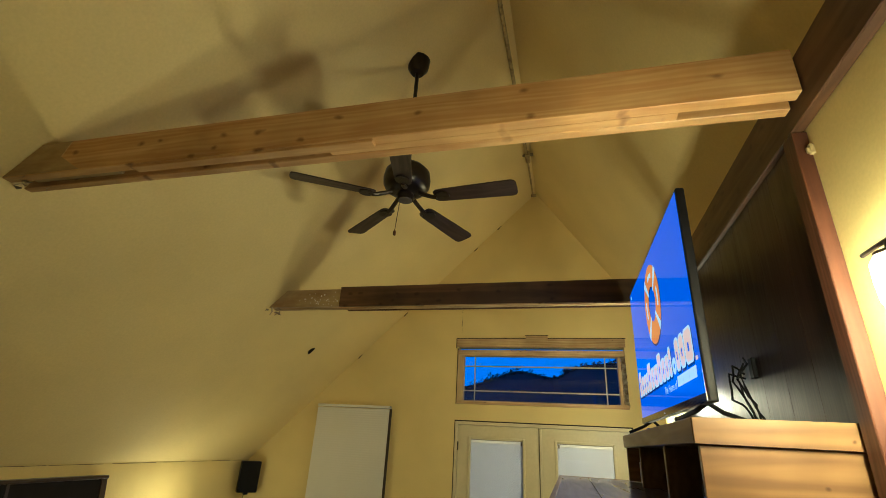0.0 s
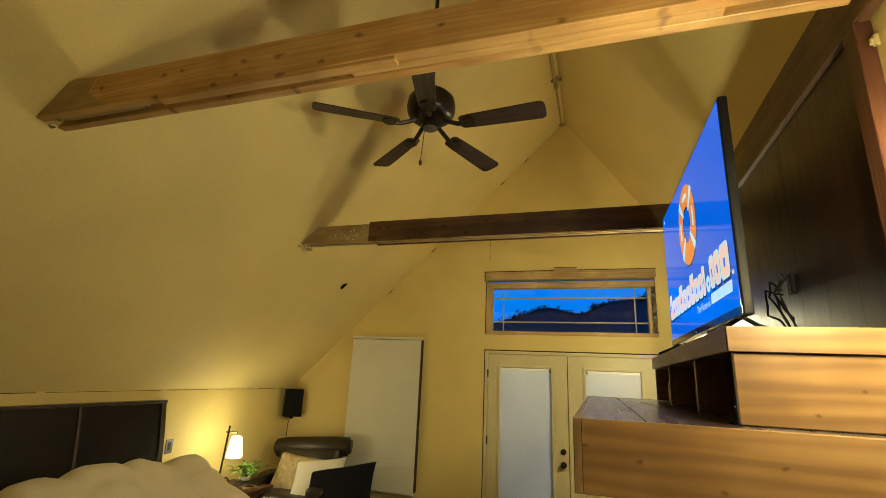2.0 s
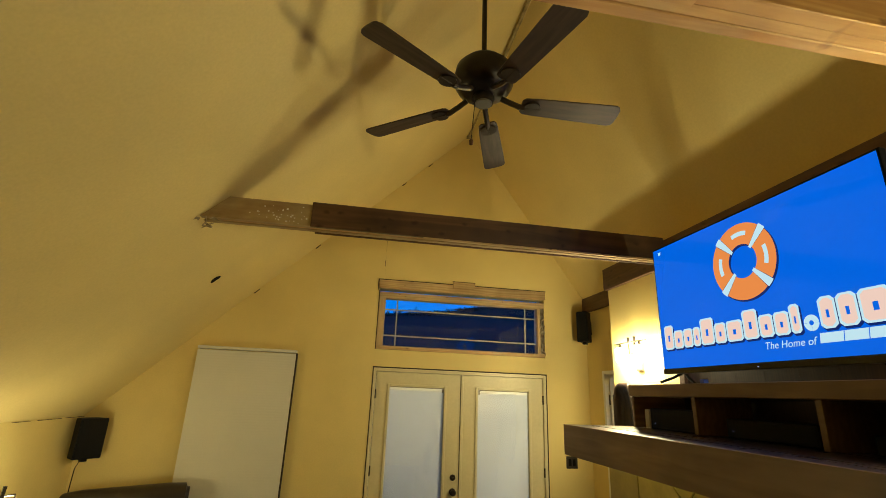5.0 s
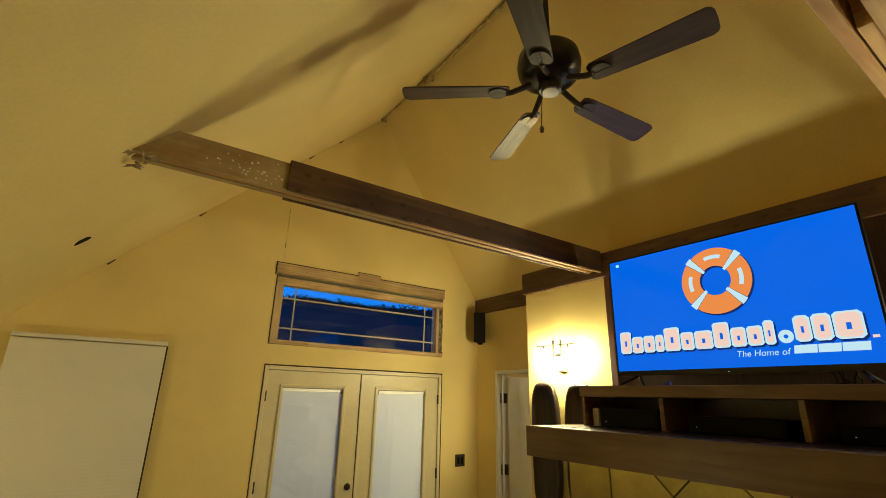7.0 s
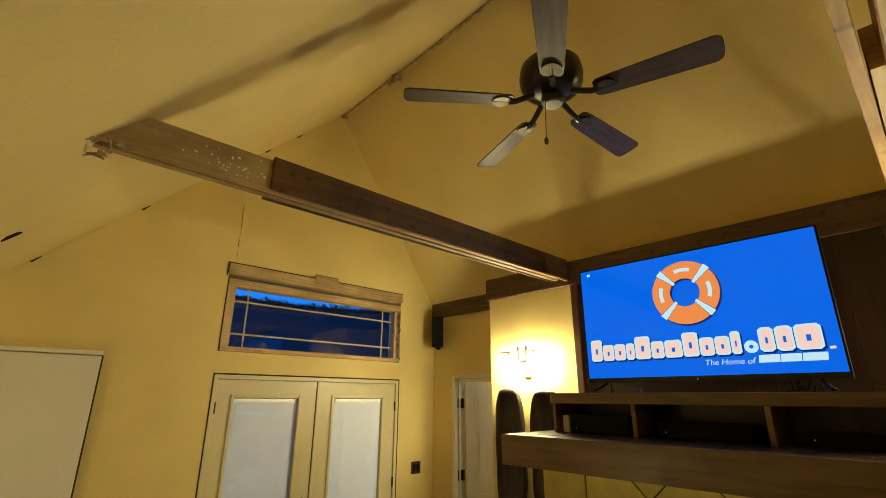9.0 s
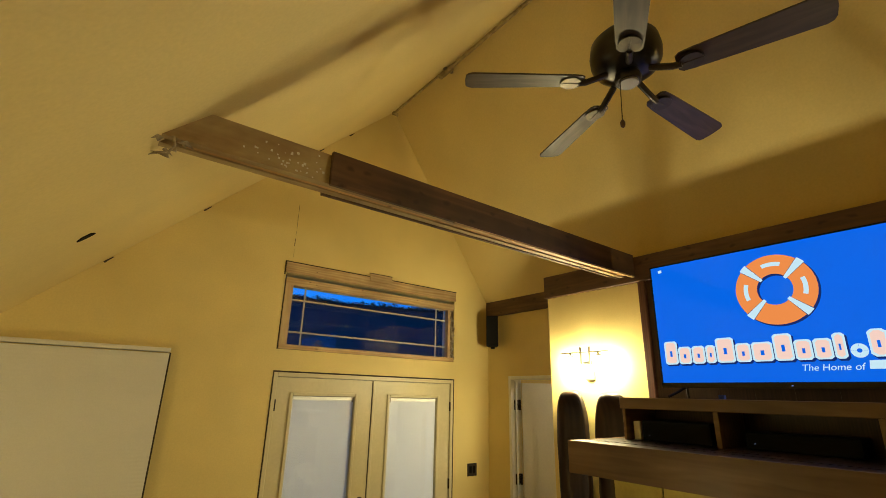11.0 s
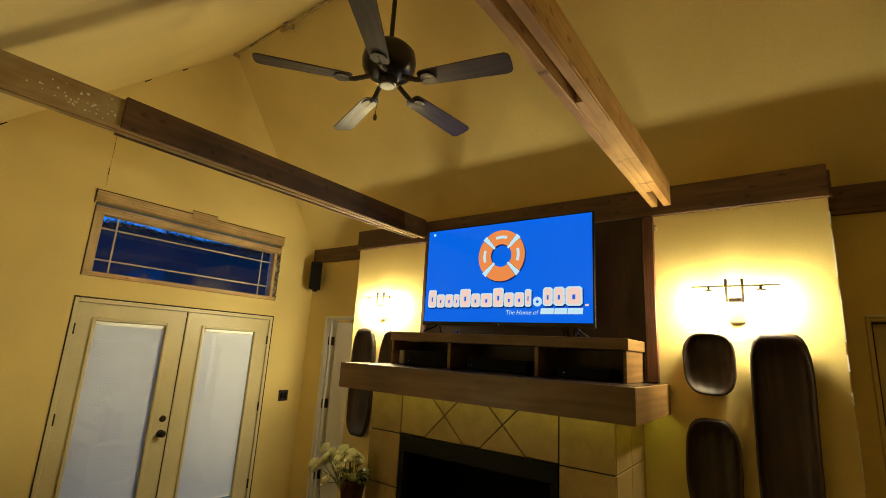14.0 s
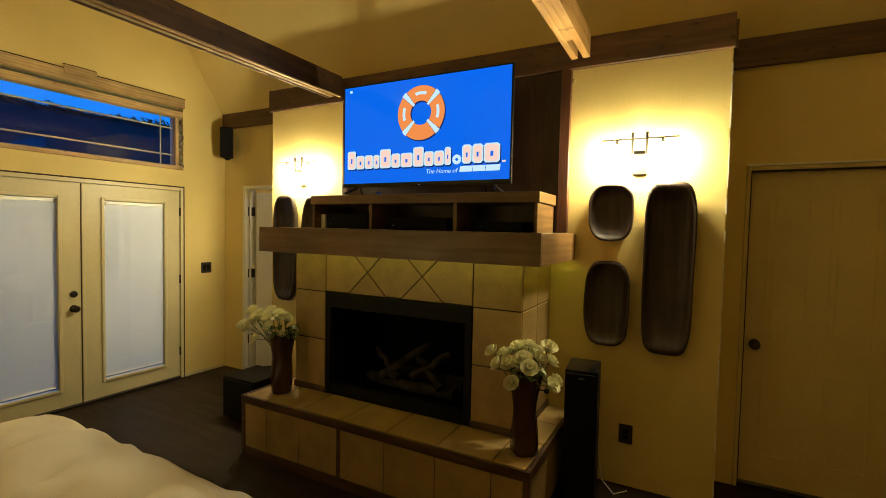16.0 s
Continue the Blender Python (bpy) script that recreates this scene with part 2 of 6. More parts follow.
    plate=surf("bronze_wall_plate", (0.035, 0.026, 0.020), 0.42, var=0.2, scale=25, fine=160, bump=0.05),
    sconce=glow("frosted_shade_lit", LAMP, SCONCE_POWER),
    bedshade=glow("linen_shade_lit", (1.0, 0.87, 0.50), BED_POWER),
    tvblue=glow("screen_blue", (0.0, 0.150, 0.92), 0.90, 0.07, (0.01, 0.01, 0.012)),
    tvorange=glow("screen_orange", (1.0, 0.31, 0.08), 0.9, 0.07, (0.01, 0.01, 0.012)),
    tvpale=glow("screen_pale", (0.62, 0.88, 1.0), 0.95, 0.07, (0.01, 0.01, 0.012)),
    tvpeach=glow("screen_peach", (1.0, 0.70, 0.60), 0.95, 0.07, (0.01, 0.01, 0.012)),
    tvnavy=glow("screen_navy", (0.004, 0.022, 0.16), 0.9, 0.07, (0.01, 0.01, 0.012)),
    bulb=glow("bulb_light", (1.0, 0.87, 0.50), 200.0),
    strip=glow("under_shelf_light", (0.80, 0.78, 0.10), 7.0),
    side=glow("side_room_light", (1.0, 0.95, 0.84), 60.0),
    led=glow("led_blue", (0.1, 0.3, 1.0), 0.8),
)
def translucent(mat, share, col=(0.85, 0.85, 0.85)):
    t = mat.node_tree
    b, o = t.nodes["Principled BSDF"], t.nodes["Material Output"]
    tr, mx = t.nodes.new("ShaderNodeBsdfTranslucent"), t.nodes.new("ShaderNodeMixShader")
    tr.inputs[0].default_value = (*col, 1)
    mx.inputs[0].default_value = share
    t.links.new(b.outputs[0], mx.inputs[1]), t.links.new(tr.outputs[0], mx.inputs[2]), t.links.new(mx.outputs[0], o.inputs[0])


translucent(M["shade"], 0.4)
translucent(M["petal"], 0.2, (0.85, 0.80, 0.45))
M["bluebox"] = surf("blue_plastic", (0.02, 0.06, 0.45), 0.4, var=0.1)
M["endpaint"] = surf("yellow_smeared_paint", (0.64, 0.46, 0.19), 0.55, var=0.3, scale=9, fine=70, bump=0.2, stain=(0.52, 0.33, 0.12))
M["wall"].node_tree.nodes["Principled BSDF"].inputs["Specular IOR Level"].default_value = 0.35
M["floor"].node_tree.nodes["Principled BSDF"].inputs["Specular IOR Level"].default_value = 0.22


# ---- small makers ----
def bx(bm, x0, x1, y0, y1, z0, z1, bev=0.0, seg=1):
    r = bmesh.ops.create_cube(bm, size=1.0)
    vs = r["verts"]
    bmesh.ops.scale(bm, vec=(abs(x1 - x0), abs(y1 - y0), abs(z1 - z0)), verts=vs)
    bmesh.ops.translate(bm, vec=((x0 + x1) / 2, (y0 + y1) / 2, (z0 + z1) / 2), verts=vs)
    if bev:
        es = list({e for v in vs for e in v.link_edges})
        bmesh.ops.bevel(bm, geom=es, offset=bev, segments=seg, affect="EDGES", profile=0.6)


def box(*a, **k):
    bm = bmesh.new()
    bx(bm, *a, **k)
    return bm


def prism(bm, pts, axis, a, b):
    """A flat outline pushed along an axis (x: pts are y, z; y: x, z; z: x, y)."""
    def at(p, s):
        return (s, p[0], p[1]) if axis == "x" else (p[0], s, p[1]) if axis == "y" else (p[0], p[1], s)
    va = [bm.verts.new(at(p, a)) for p in pts]
    vb = [bm.verts.new(at(p, b)) for p in pts]
    n = len(pts)
    fs = [bm.faces.new(va), bm.faces.new(vb[::-1])]
    for i in range(n):
        fs.append(bm.faces.new((va[i], vb[i], vb[(i + 1) % n], va[(i + 1) % n])))
    bmesh.ops.recalc_face_normals(bm, faces=fs)


def lathe(bm, prof, c=(0, 0, 0), seg=24, m=None, twist=0.0):
    rings = []
    for r, z in prof:
        rings.append([bm.verts.new((c[0] + r * math.cos(2 * math.pi * i / seg + twist * z), c[1] + r * math.sin(2 * math.pi * i / seg + twist * z), c[2] + z)) for i in range(seg)])
    fs = []
    for a, b in zip(rings, rings[1:]):
        for i in range(seg):
            fs.append(bm.faces.new((a[i], a[(i + 1) % seg], b[(i + 1) % seg], b[i])))
    if prof[0][0] > 1e-5:
        fs.append(bm.faces.new(rings[0][::-1]))
    if prof[-1][0] > 1e-5:
        fs.append(bm.faces.new(rings[-1]))
    bmesh.ops.remove_doubles(bm, verts=[v for r in rings for v in r], dist=1e-6)
    if m is not None:
        bmesh.ops.transform(bm, matrix=m, verts=[v for r in rings for v in r if v.is_valid])


def tube(bm, pts, r, seg=8, taper=1.0):
    pts = [Vector(p) for p in pts]
    rings = []
    for i, p in enumerate(pts):
        d = (pts[min(i + 1, len(pts) - 1)] - pts[max(i - 1, 0)]).normalized()
        u = d.cross(Vector((0, 0, 1)) if abs(d.z) < 0.9 else Vector((1, 0, 0))).normalized()
        w = d.cross(u)
        rr = r * (1 + (taper - 1) * i / max(1, len(pts) - 1))
        rings.append([bm.verts.new(p + rr * (math.cos(2 * math.pi * k / seg) * u + math.sin(2 * math.pi * k / seg) * w)) for k in range(seg)])
    fs = []
    for a, b in zip(rings, rings[1:]):
        for k in range(seg):
            fs.append(bm.faces.new((a[k], a[(k + 1) % seg], b[(k + 1) % seg], b[k])))
    fs += [bm.faces.new(rings[0][::-1]), bm.faces.new(rings[-1])]
    bmesh.ops.recalc_face_normals(bm, faces=fs)


def smooth(bm, angle=40):
    for f in bm.faces:
        f.smooth = True
    for e in bm.edges:
        if len(e.link_faces) == 2 and e.calc_face_angle(0) > radians(angle):
            e.smooth = False
    return bm


def mesh_of(name, bm, mat):
    me = bpy.data.meshes.new(name)
    bm.to_mesh(me)
    bm.free()
    me.materials.append(M[mat])
    return me


def world_of(ob):
    m = ob.matrix_basis.copy()
    while ob.parent:
        ob = ob.parent
        m = ob.matrix_basis @ m
    return m


def part(name, bm, mat, parent, label="", local=False):
    """One bmesh, given in world places (or the parent's own when local), as a mesh under a thing."""
    if not local:
        bmesh.ops.transform(bm, matrix=world_of(parent).inverted(), verts=bm.verts)
    ob = new(name, mesh_of(name, bm, mat))
    ob.parent = parent
    if label:
        ob["label"] = label
    return ob


def thing(name, at, label, category, group="", kind=""):
    return tagged_at(new(name), at, label, category, group, kind)


def tagged_at(ob, at, label, category, group="", kind=""):
    ob.matrix_basis = at if isinstance(at, Matrix) else Matrix.Translation(at)
    return tagged(ob, label, category, group, kind)


def solid(name, bm, mat, label, category, group="", kind="", at=(0, 0, 0)):
    """A thing that is one mesh."""
    if any(at):
        bmesh.ops.translate(bm, vec=[-c for c in at], verts=bm.verts)
    ob = new(name, mesh_of(name, bm, mat))
    ob.matrix_basis = Matrix.Translation(at)
    return tagged(ob, label, category, group, kind)


# ---- the plan ----
XL, XR, Y0, Y1 = -3.72, 1.25, -2.6, 5.66          # side walls and end walls
RX, RZ = -0.17, 4.93                              # ridge
KZ, EZ = 1.51, 2.907                               # where the slopes meet the side walls
BX, BY0, BY1 = 0.87, 0.645, 4.455                   # chimney breast
WT = 0.15


def slope(x):
    return RZ - (RX - x) * (RZ - KZ) / (RX - XL) if x < RX else RZ - (x - RX) * (RZ - EZ) / (XR - RX)


def structure():
    # floor
    solid("floor", box(XL - 0.2, 3.2, Y0 - 0.2, Y1 + 0.2, -0.2, 0), "floor", "dark brown smooth wooden floor in dim light", "floor", kind="structure")
    # end wall with french door and transom openings
    bm = bmesh.new()
    a, b = -1.14, 0.745
    prism(bm, [(XL - WT, 0), (a, 0), (a, slope(a)), (XL, KZ), (XL - WT, KZ - 0.15)], "y", Y1, Y1 + WT)
    prism(bm, [(a, 2.06), (b, 2.06), (b, 2.245), (a, 2.245)], "y", Y1, Y1 + WT)
    prism(bm, [(a, 2.90), (b, 2.90), (b, slope(b)), (RX, RZ), (a, slope(a))], "y", Y1, Y1 + WT)
    prism(bm, [(b, 0), (XR + WT, 0), (XR + WT, EZ - 0.2), (XR, EZ), (b, slope(b))], "y", Y1, Y1 + WT)
    solid("wall_north", bm, "wall", "yellow painted gable wall with a fine hairline crack", "wall", kind="structure")
    bm = bmesh.new()
    prism(bm, [(XL - WT, 0), (XR + WT, 0), (XR + WT, EZ - 0.2), (XR, EZ), (RX, RZ), (XL, KZ), (XL - WT, KZ - 0.15)], "y", Y0 - WT, Y0)
    solid("wall_south", bm, "wall", "plain yellow painted gable wall", "wall", kind="structure")
    solid("wall_west", box(XL - WT, XL, Y0, Y1, 0, KZ), "wall", "low yellow knee wall under the sloping ceiling", "wall", kind="structure")
    # east wall with two door openings
    bm = bmesh.new()
    prism(bm, [(Y0, 0), (-0.31, 0), (-0.31, 2.125), (0.52, 2.125), (0.52, 0), (4.54, 0), (4.54, 2.12), (5.35, 2.12), (5.35, 0), (Y1, 0), (Y1, EZ), (Y0, EZ)], "x", XR, XR + WT)
    solid("wall_east", bm, "wall", "yellow painted side wall with two doorways", "wall", kind="structure")
    # chimney breast: plaster face and sides
    bm = bmesh.new()
    bx(bm, BX, XR - 0.004, BY0, BY1, 0, 2.96, 0.006, 2)
    solid("chimney_breast", bm, "wall", "projecting yellow plaster chimney breast", "wall", kind="structure")
    # chipped corner bead
    rnd = random.Random(17)
    bm = bmesh.new()
    z = 0.05
    while z < 2.74:
        d = rnd.uniform(0.05, 0.30)
        w = rnd.uniform(0.002, 0.007)
        bx(bm, BX - 0.0015, BX + w, BY0 - 0.0015, BY0 + w, z, min(2.76, z + d))
        z += d + rnd.uniform(0.0, 0.12)
    solid("corner_bead", bm, "doorwhite", "chipped pale plaster bead on the chimney corner", "trim", kind="structure")
    # ceiling
    bm = bmesh.new()
    prism(bm, [(XL, KZ), (RX, RZ), (RX, RZ + 0.2), (XL - 0.2, KZ + 0.01)], "y", Y0, Y1)
    prism(bm, [(RX, RZ), (XR, EZ), (XR + 0.2, EZ + 0.01), (RX, RZ + 0.2)], "y", Y0, Y1)
    solid("ceiling", bm, "ceil", "steep yellow cathedral ceiling meeting at a ridge", "ceiling", kind="structure")
    # rooms behind the two doors
    bm = bmesh.new()
    bx(bm, 3.0, 3.1, 3.7, 6.2, 0, 2.6)
    bx(bm, XR + WT, 3.0, 6.1, 6.2, 0, 2.6)
    bx(bm, XR + WT, 3.0, 3.7, 3.8, 0, 2.6)
    bx(bm, XR + WT, 3.1, 3.7, 6.2, 2.6, 2.7)
    solid("wall_side_room", bm, "wall", "plain walls of a small dim side room", "wall", kind="structure")


structure()


def outside():
    bm = bmesh.new()
    bx(bm, -1500, 1500, -1500, 3000, -0.6, -0.5)
    solid("ground", bm, "ground", "dark open ground in dusk light outside", "ground", kind="structure")
    # wooded hill; outline by compass bearing from the room
    el = [(-60, 6.0), (-11, 6.7), (-8, 8.0), (-4.6, 8.8), (-0.6, 8.0), (0.8, 9.0), (2.4, 9.6), (6.5, 9.85), (10, 10.15), (16, 11.3), (18.3, 11.05), (21.4, 10.95), (24, 10.75), (29, 10.65), (40, 10.2), (75, 9)]
    rnd = random.Random(4)
    bm = bmesh.new()
    D = 90.0

    def top(az):
        for (a, e), (b, f) in zip(el, el[1:]):
            if a <= az <= b:
                return e + (f - e) * (az - a) / (b - a)
        return 8.0
    rows = []
    for k in range(10):
        s = k / 9
        row = []
        for i in range(136):
            az = -60 + i
            d = D * (0.45 + 0.55 * s)
            h = (1.7 + D * math.tan(radians(top(az) - 0.40))) * s ** 1.5 - 0.6 * (1 - s)
            row.append(bm.verts.new((d * math.sin(radians(az)) - 0.8, d * math.cos(radians(az)), h + 0.5 * noise.noise(Vector((az * 0.3, s * 6, 0))) * s)))
        rows.append(row)
    for r0, r1 in zip(rows, rows[1:]):
        for i in range(135):
            bm.faces.new((r0[i], r0[i + 1], r1[i + 1], r1[i]))
    solid("hill", bm, "hill", "wooded hillside against the dusk sky, its dusk darkness in the colour", "hill", kind="structure")
    vs, fs = [], []
    for i in range(3400):
        az = rnd.uniform(-16, 42)
        tall = 0.5 + 0.5 * noise.noise(Vector((az * 0.9, 0, 3)))
        z = 1.7 + D * math.tan(radians(top(az) - 0.75)) + rnd.uniform(-0.9, 0.25 + 1.3 * tall * tall)
        c = Vector((D * math.sin(radians(az)) - 0.8, D * math.cos(radians(az)) - rnd.uniform(0, 2), z))
        s = rnd.uniform(0.14, 0.42)
        for _ in range(3):
            o = len(vs)
            d = Vector((rnd.uniform(-1, 1), rnd.uniform(-1, 1), rnd.uniform(-1, 1))) * s
            for _ in range(3):
                vs.append(c + d + Vector((rnd.uniform(-1, 1), rnd.uniform(-0.5, 0.5), rnd.uniform(-1, 1))) * s)
            fs.append((o, o + 1, o + 2))
    me = bpy.data.meshes.new("treeline")
    me.from_pydata(vs, [], fs)
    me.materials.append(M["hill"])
    tagged(new("treeline", me), "ragged tree crowns along the hilltop, coloured dark for dusk", "trees", kind="stuff")


outside()


# ---- timbers ----
def beam_pine():
    """Two planks with blocks between them, a little out of square with the walls."""
    m = Matrix.Translation((-2.36, 1.437, 2.828)) @ Matrix.Rotation(math.atan2(0.02, 3.1), 4, "Z")
    t = thing("ceiling_beam", m, "doubled knotty pine ceiling beam with an open slot between its planks", "beam", "ceiling beams")
    L = 3.186

    def plank(y0, y1, low, splay=0.0):
        bm = bmesh.new()
        prism(bm, [(0.01 + low, low), (L, low), (L, 0.163), (0.18, 0.163)], "y", y0, y1)
        bmesh.ops.bevel(bm, geom=list(bm.edges), offset=0.003, segments=1, affect="EDGES")
        for v in bm.verts:
            v.co.y += splay * (L - v.co.x)
        return bm
    part("plank", plank(0, 0.046, 0.0), "pine", t, local=True)
    part("plank", plank(0.082, 0.122, 0.0, 0.005), "pine", t, local=True)
    part("splice_board", box(0.75, 1.83, 0.002, 0.044, -0.016, -0.0005, 0.002), "pine", t, "thin board nailed under the near plank", local=True)
    part("spacer_block", box(1.63, 2.86, 0.0465, 0.0825, 0.0005, 0.150, 0.0005), "pine", t, local=True)
    part("spacer_block", box(0.12, 0.62, 0.0465, 0.0815, 0.012, 0.11, 0.002), "painted", t, "paint-smeared spacer block", local=True)
    bm = bmesh.new()
    prism(bm, [(0.02, 0.004), (0.46, 0.004), (0.33, 0.08), (0.36, 0.160), (0.19, 0.160)], "y", -0.0018, -0.0002)
    part("paint_smear", bm, "painted", t, local=True)
    bm = bmesh.new()
    rnd = random.Random(3)
    for i in range(9):
        a = rnd.uniform(0, 0.2)
        o = Vector((-0.01 + a, rnd.uniform(-0.015, 0.12), -0.004 - rnd.uniform(0, 0.012)))
        v = [bm.verts.new(o + Vector((rnd.uniform(-0.03, 0.05), rnd.uniform(-0.02, 0.02), rnd.uniform(-0.012, 0.012)))) for _ in range(4)]
        bm.faces.new(v)
    bmesh.ops.solidify(bm, geom=list(bm.faces), thickness=0.003)
    part("torn_paper", bm, "plaster", t, "torn plaster paper at the beam's end", local=True)


def beam_dark():
    t = thing("ceiling_beam", (-2.36, 3.577, 2.822), "ceiling beam clad in dark stained planks with a bare pale end", "beam", "ceiling beams")
    bm = bmesh.new()
    prism(bm, [(-2.36, 2.822), (0.826, 2.822), (0.826, 2.97), (-2.206, 2.97)], "y", 3.577, 3.615)
    part("plank", bm, "painted", t, "paint-spattered bare plank")
    bm = bmesh.new()
    prism(bm, [(-2.36, 2.822), (0.826, 2.822), (0.826, 2.97), (-2.206, 2.97)], "y", 3.653, 3.691)
    part("plank", bm, "painted", t)
    rs = random.Random(12)
    bm = bmesh.new()
    for i in range(46):
        x, z, r = rs.gauss(-1.85, 0.12), rs.gauss(2.88, 0.04), rs.uniform(0.002, 0.006)
        if -2.15 < x < -1.70 and 2.83 < z < 2.96:
            bx(bm, x - r, x + r * rs.uniform(0.6, 1.6), 3.5755, 3.5768, z - r, z + r)
    part("paint_spatter", bm, "doorwhite", t, "pale paint spatter")
    part("spacer_block", box(-2.28, 0.82, 3.6155, 3.6525, 2.83, 2.95), "pine", t)
    bm = bmesh.new()
    bx(bm, -1.687, 0.826, 3.555, 3.5765, 2.814, 2.982, 0.002)
    part("cladding", bm, "darkbeam", t, "dark stained cladding plank")
    bm = bmesh.new()
    bx(bm, -1.67, 0.826, 3.6915, 3.71, 2.814, 2.982, 0.002)
    part("cladding", bm, "darkbeam", t)
    # pale strip added for the light that catches the beam's lower edge
    part("underside_strip", box(-0.95, 0.82, 3.558, 3.576, 2.803, 2.8135), "rawwood", t, "pale strip standing in for the beam's lit underside")
    bm = bmesh.new()
    rnd = random.Random(8)
    for i in range(8):
        o = Vector((-2.36 + rnd.uniform(-0.03, 0.1), 3.577 + rnd.uniform(-0.01, 0.12), 2.812 + rnd.uniform(-0.015, 0.0)))
        v = [bm.verts.new(o + Vector((rnd.uniform(-0.035, 0.035), rnd.uniform(-0.02, 0.02), rnd.uniform(-0.02, 0.012)))) for _ in range(4)]
        bm.faces.new(v)
    tube(bm, [(-2.32, 3.567, 2.82), (-2.31, 3.562, 2.78), (-2.325, 3.557, 2.75)], 0.006, 5)
    bmesh.ops.solidify(bm, geom=[f for f in bm.faces if len(f.verts) == 4][:8], thickness=0.003)
    part("torn_paper", bm, "plaster", t, "torn plaster paper at the beam's end")


def fascias():
    t = thing("trim", (0.0, 0.0, 0.0), "brown wooden fascia boards along the top of the wall", "trim", kind="structure")
    part("fascia_board", box(0.83, BX - 0.002, BY0 - 0.006, BY1 + 0.006, 2.770, 2.966, 0.004), "fascia", t)
    part("fascia_board", box(BX, XR - 0.003, BY1 + 0.002, BY1 + 0.022, 2.770, 2.94, 0.004), "fascia", t)
    part("fascia_board", box(BX, XR - 0.003, BY0 - 0.022, BY0 - 0.002, 2.770, 2.94, 0.004), "fascia", t)
    part("fascia_board", box(XR - 0.035, XR - 0.002, Y0, BY0 - 0.024, 2.755, 2.94, 0.004), "fascia", t)
    part("fascia_board", box(XR - 0.035, XR - 0.002, BY1 + 0.024, Y1 - 0.002, 2.775, 2.945, 0.004), "fascia", t)


beam_pine()
beam_dark()
fascias()


def conduit():
    t = thing("ceiling_conduit", (-0.2, 4.8, 4.85), "painted metal conduit along the ridge ending in an open coupling", "conduit")
    bm = bmesh.new()
    tube(bm, [(-0.25, Y0 + 0.01, 4.825), (-0.235, 2.66, 4.84), (-0.205, 4.74, 4.85)], 0.017, 10)
    part("pipe", smooth(bm), "pipe", t)
    bm = bmesh.new()
    tube(bm, [(-0.197, 4.59, 4.85), (-0.2, 4.76, 4.848)], 0.028, 12)
    part("coupling", smooth(bm), "pipe", t)
    part("mouth", box(-0.215, -0.185, 4.761, 4.766, 4.83, 4.86), "rubber", t, "dark open end")
    part("clamp", box(-0.255, -0.14, 4.63, 4.66, 4.845, 4.875, 0.004), "nickel", t)
    part("strip", box(-0.215, -0.195, 4.77, 5.60, 4.865, 4.88, 0.002), "pipe", t)
    part("end_clip", box(-0.23, -0.16, 5.58, 5.60, 4.845, 4.885, 0.002), "pipe", t)


conduit()


